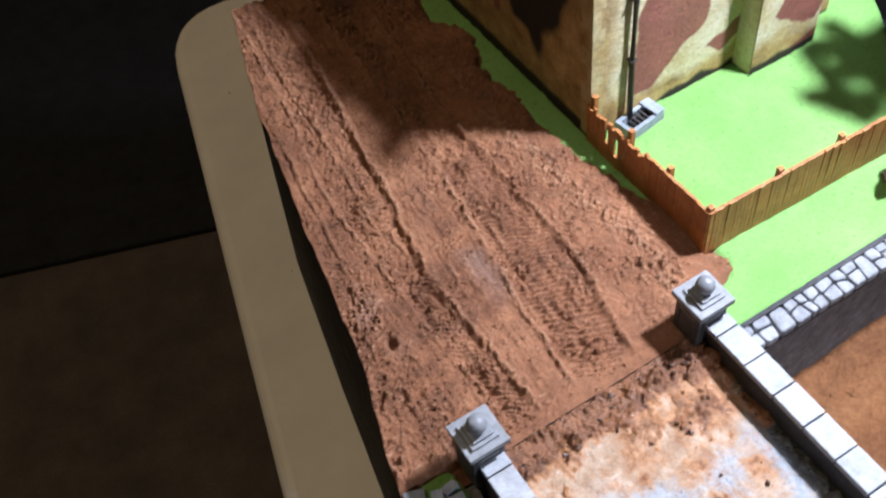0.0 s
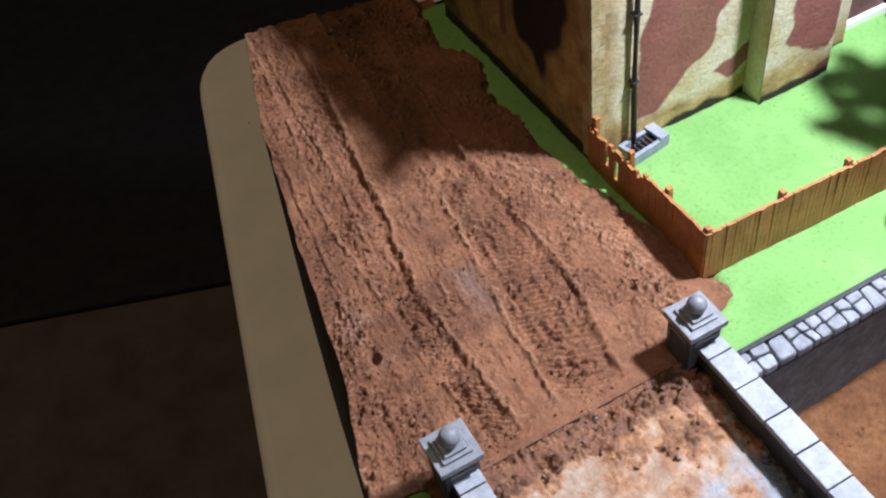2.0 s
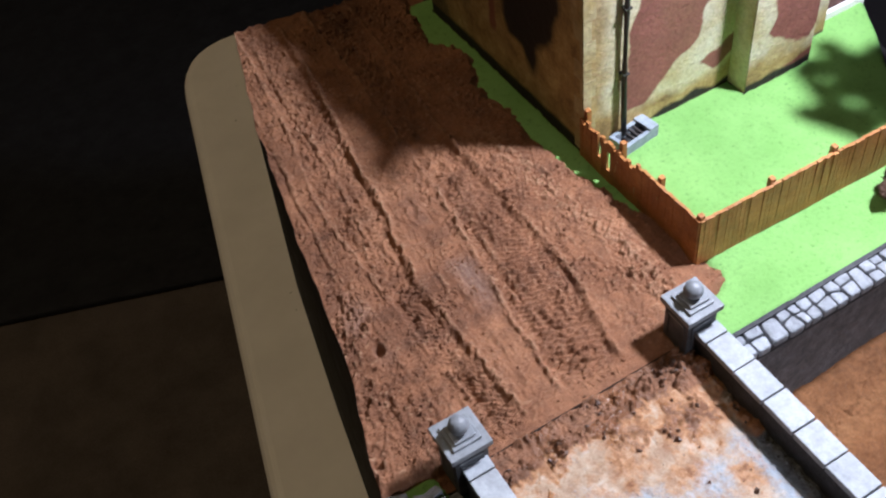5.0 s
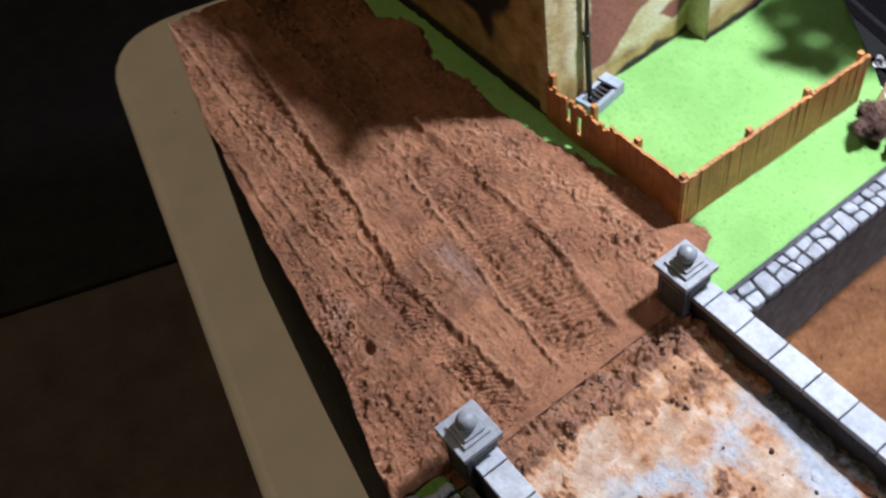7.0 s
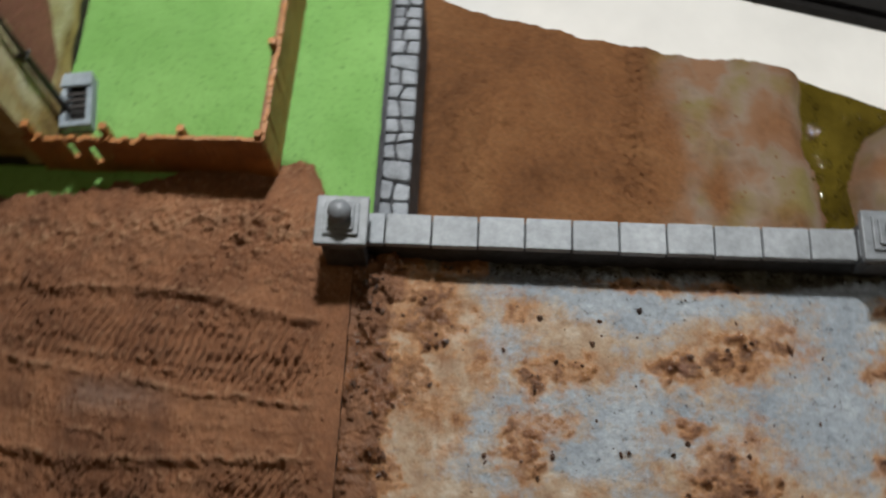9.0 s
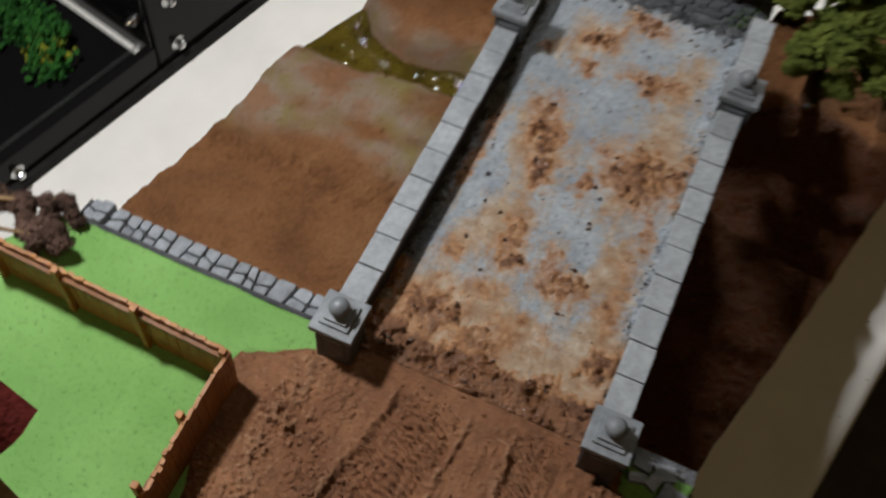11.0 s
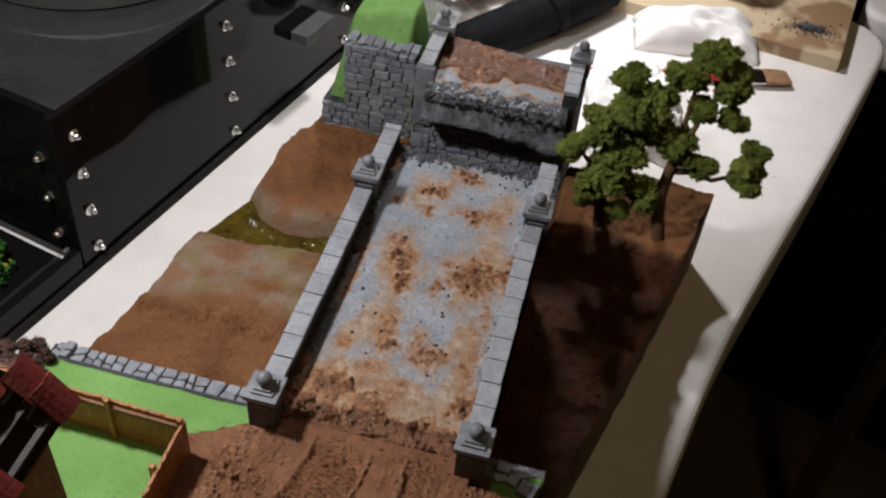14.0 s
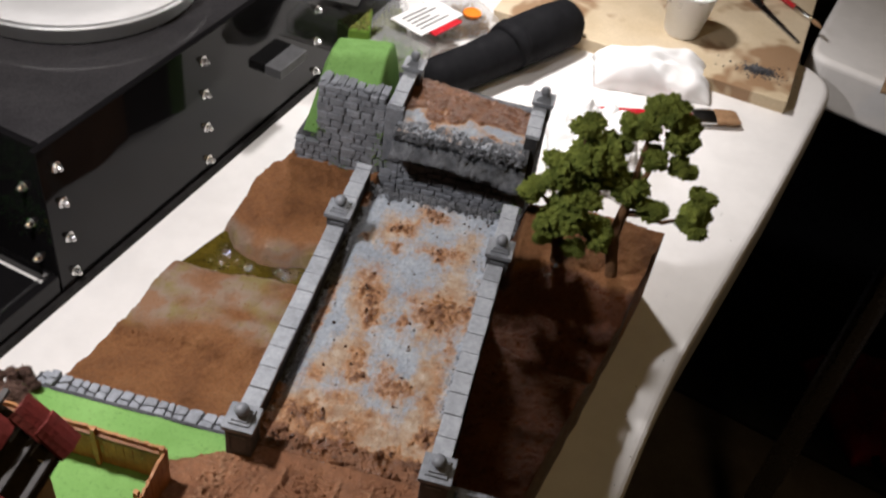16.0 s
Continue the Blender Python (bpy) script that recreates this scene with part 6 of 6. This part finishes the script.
blade = thing("metal_spatula", 2.50, 7.12, BT, math.degrees(math.atan2(6.78 - 7.54, 2.71 - 2.26)), "grey steel spatula lying on the board", "spatula")
bm = bx(-0.44, 0.42, -0.055, 0.055, 0.0, 0.02, 0.004)
for v in bm.verts:
    v.co.y *= 1.0 - 0.7 * smooth01((v.co.x - 0.1) / 0.32)
part("blade", bm, M["steel"], blade)
part("handle", tube([(-0.40, 0, 0.06), (-0.9, 0, 0.07), (-1.3, 0, 0.06)], [0.05, 0.06, 0.05], 10), M["iron"], blade)
br = thing("paint_brush", 2.86, 7.27, BT, math.degrees(math.atan2(7.27 - 7.68, 2.90 - 2.56)), "thin red paint brush with a metal ferrule", "brush")
part("handle", tube([(-1.4, 0, 0.035), (-0.7, 0, 0.04), (-0.25, 0, 0.035)], [0.015, 0.035, 0.026], 10), M["red"], br, "", True)
part("ferrule", tube([(-0.25, 0, 0.035), (0.02, 0, 0.035)], [0.028, 0.024], 12), M["chrome"], br, "", True)
part("bristles", tube([(0.02, 0, 0.035), (0.10, 0, 0.03), (0.16, 0, 0.02)], [0.024, 0.022, 0.004], 10), M["cork"], br)

# folded white towel
def crumple(w, d, h, seed, fold=5.0, nx=70, ny=50):
    bm = bmesh.new()
    rows = []
    for j in range(ny + 1):
        row = []
        for i in range(nx + 1):
            u, v = i / nx * 2 - 1, j / ny * 2 - 1
            body = (1 - abs(u) ** 3.5) ** 0.5 * (1 - abs(v) ** 3.5) ** 0.5
            n = noise.fractal(Vector((u * fold * 0.5, v * fold * 0.5, seed)), 0.9, 2.0, 3)
            row.append(bm.verts.new((u * w / 2 * (1 + 0.08 * noise.noise((v * 3, seed, 0))), v * d / 2 * (1 + 0.12 * noise.noise((u * 3, 0, seed))), max(0.004, h * body * (0.75 + 0.45 * n)))))
        rows.append(row)
    for a, b in zip(rows, rows[1:]):
        for i in range(nx):
            bm.faces.new((a[i], a[i + 1], b[i + 1], b[i]))
    rim = rows[0] + [r[-1] for r in rows[1:]] + rows[-1][-2::-1] + [r[0] for r in rows[-2:0:-1]]
    bm.faces.new(rim[::-1])
    bmesh.ops.recalc_face_normals(bm, faces=bm.faces[:])
    return bm


bm = crumple(1.10, 0.56, 0.34, 4.0, 1.8, 60, 40)
solid("folded_towel", bm, M["paper"], "folded white paper towel lying against the board", "towel", "", "", 1.33, 5.70, TOP + 0.001, 6, True)
solid("crumpled_tissue", crumple(0.78, 1.15, 0.32, 9.0, 5.0), M["paper"], "crumpled white tissue behind the trees", "tissue", "", "", 0.924, 4.338, TOP, 10, True)

# flat red-handled brush lying between the tissue and the board
pb = thing("flat_brush", 0.614, 4.843, TOP, 16.8, "flat paint brush with a red handle and brown bristles", "brush")


def flat_rod(stations, steps=14):
    """A rod along x with an oval section: x, half width, half height."""
    bm = bmesh.new()
    rings = [[bm.verts.new((x, w * math.cos(a), 0.055 + h * math.sin(a))) for a in np.linspace(0, 2 * math.pi, steps, endpoint=False)] for x, w, h in stations]
    for a, b in zip(rings, rings[1:]):
        for q in range(steps):
            bm.faces.new((a[q], a[(q + 1) % steps], b[(q + 1) % steps], b[q]))
    bm.faces.new(rings[0][::-1])
    bm.faces.new(rings[-1])
    bmesh.ops.recalc_face_normals(bm, faces=bm.faces[:])
    return bm


part("handle", flat_rod([(-0.28, 0.022, 0.018), (-0.24, 0.038, 0.026), (0.2, 0.044, 0.030), (0.75, 0.040, 0.030), (1.0, 0.070, 0.034), (1.17, 0.098, 0.036)]), M["red"], pb, "glossy red handle", True)
part("ferrule", flat_rod([(1.15, 0.104, 0.040), (1.16, 0.108, 0.043), (1.20, 0.106, 0.040), (1.22, 0.108, 0.043), (1.36, 0.110, 0.041), (1.37, 0.108, 0.038)]), M["chrome"], pb, "silver metal ferrule", True)
part("bristles", rough_up(flat_rod([(1.365, 0.104, 0.036), (1.42, 0.108, 0.040), (1.50, 0.110, 0.036), (1.57, 0.104, 0.022), (1.60, 0.092, 0.010)], 28), 0.006, 40), M["cork"], pb, "brown paint-stiff bristles")

# black cloth roll
roll_a, roll_b = Vector((-0.636, 4.439, 0)), Vector((0.549, 6.162, 0))
d = roll_b - roll_a
roll = thing("cloth_roll", roll_a.x, roll_a.y, TOP, math.degrees(math.atan2(d.y, d.x)), "black cloth tool roll behind the ruin", "cloth roll")
L = d.length
bm = tube([(0.0, 0, 0.195), (0.12, 0, 0.20), (L * 0.30, 0, 0.205), (L * 0.52, 0, 0.21), (L * 0.54, 0, 0.235), (L * 0.75, 0, 0.245), (L * 0.90, 0, 0.24), (L * 0.95, 0, 0.23), (L * 0.965, 0, 0.23)], [0.13, 0.185, 0.195, 0.20, 0.225, 0.235, 0.22, 0.15, 0.04], 28)
part("roll", rough_up(bm, 0.030, 3.0), M["cloth"], roll, "", True)
part("strap", rough_up(tube([(L * 0.515, 0, 0.222), (L * 0.52, 0, 0.225), (L * 0.555, 0, 0.232), (L * 0.56, 0, 0.232)], [0.215, 0.232, 0.238, 0.222], 28), 0.030, 3.0), M["cloth"], roll, "", True)

# blister packs and cards
rng = random.Random(90)


def blister(x, y, z, turn, w, d, h, colour, label):
    t = thing("blister_pack", x, y, z, turn, label, "package", "packages beside the ruin")
    part("backing_card", bx(-w / 2, w / 2, -d / 2, d / 2, 0, 0.012, 0.003), M["card"], t)
    part("shell", rough_up(bx(-w * 0.42, w * 0.42, -d * 0.42, d * 0.42, 0.013, h, 0.03), 0.03, 9, x), M["blister"], t, "clear crinkled plastic shell")
    pts = [(rng.uniform(-w, w) * 0.34, rng.uniform(-d, d) * 0.34, rng.uniform(0.02, h * 0.75)) for _ in range(900)]
    tagged(part("filling", leaves(pts, 0.018, rng), colour, t), kind="stuff")
    return t


blister(-1.275, 5.452, TOP, 25, 0.75, 0.55, 0.22, M["olive"], "clear blister pack with olive scatter material")
blister(-0.971, 5.017, TOP, -20, 0.62, 0.40, 0.20, M["moss"], "clear blister pack with moss-green material")
blister(-0.565, 5.858, TOP, 40, 0.7, 0.6, 0.2, M["tan"], "clear blister pack with tan material")
ct = thing("price_card", -0.819, 5.523, TOP + 0.24, 62, "white printed card lying on the packs", "card")
part("card", bx(-0.30, 0.30, -0.19, 0.19, 0, 0.014, 0.003), M["card"], ct)
for k in range(5):
    part("print_line", bx(-0.22, 0.18 - 0.07 * (k % 3), -0.12 + 0.055 * k, -0.098 + 0.055 * k, 0.0145, 0.0165), M["ink"], ct)
part("red_flap", bx(-0.19, 0.19, -0.27, -0.195, 0.0, 0.014, 0.003), M["red"], ct, "red printed flap")
part("orange_spot", lathe([(0.09, -0.02), (0.09, 0.0), (0.01, 0.01)], 16), M["orange"], ct, "orange printed spot").location = (0.42 * U, -0.20 * U, 0)
sp = thing("sponge_sheet", -1.65, 5.655, TOP, 12, "moss-green foam sheet with dark specks", "foam sheet")
part("sheet", rough_up(bx(-0.28, 0.28, -0.75, 0.75, 0, 0.30, 0.02), 0.02, 6), M["moss"], sp)
pts = [(rng.uniform(-0.27, 0.27), rng.uniform(-0.74, 0.74), 0.30 + rng.uniform(-0.01, 0.015)) for _ in range(2500)]
tagged(part("tufts", leaves(pts, 0.016, rng), M["olive"], sp, "crumbly olive-green tufts"), kind="stuff")
tagb = thing("red_tool", -2.015, 4.844, TOP + BH - 0.008, 65, "small red plastic tool on the cabinet", "tool")
part("tool_body", bx(-0.05, 0.05, -0.17, 0.17, 0, 0.05, 0.012), M["red"], tagb)

# cardboard on the second table
solid("cardboard_sheet", bx(-0.1, 2.2, -0.1, 3.0, 0.0, 0.03, 0.006), M["cardboard"], "sheet of brown cardboard on the second table", "cardboard", "", "", 3.661, 6.466, TOP, -16)

# specks and crumbs on the table
rng = random.Random(95)
spots = []
for _ in range(26):
    t, n = rng.uniform(0.5, 9.5), rng.uniform(0.28, 0.6) if rng.random() < 0.6 else rng.uniform(4.0, 4.6)
    p = A0 + E_DIR * t + N_DIR * n
    spots.append((p.x, p.y, TOP + 0.002, rng.uniform(0.002, 0.006)))
solid("crumbs", grains(spots, rng), M["char"], "dark crumbs and specks on the table top", "crumbs", "stuff")

# ---- floor beside the table, in the dark ----
FL = -11.6
mat_label = "black mat on the floor beyond the end of the table"
solid("floor_mat", bx(-14, 18, 0, 16, 0, 0.15, 0.05), M["matting"], mat_label, "mat", "", "mats on the floor", 4.17, 11.26, FL, -18)
solid("floor_mat", bx(-18, 16, -18, 0, 0, 0.15, 0.05), M["matting"], mat_label, "mat", "", "mats on the floor", 0.23, -11.8, FL, -20)
bag = thing("red_bag", 8.0, 11.9, FL + 0.15, 20, "red bag lying on the floor mat in the dark", "bag")
part("bag_body", crumple(2.0, 2.6, 0.9, 2.0, 4.0, 40, 30), M["red"], bag, "", True)
for s in (-0.5, 0.5):
    part("strap", tube([(s, -1.1, 0.2), (s * 1.2, -1.5, 0.25), (s * 0.4, -1.9, 0.12), (0, -1.95, 0.1)], [0.08] * 4, 8), M["cloth"], bag)
solid("cable", tube([(4.6, 16.6, 0.06), (6.0, 15.6, 0.06), (7.2, 14.8, 0.06), (8.7, 14.3, 0.06), (10.4, 13.9, 0.06)], [0.06] * 5, 8), M["greybox"], "thin grey cable lying on the floor mat", "cable", "", "", 0, 0, FL + 0.15)
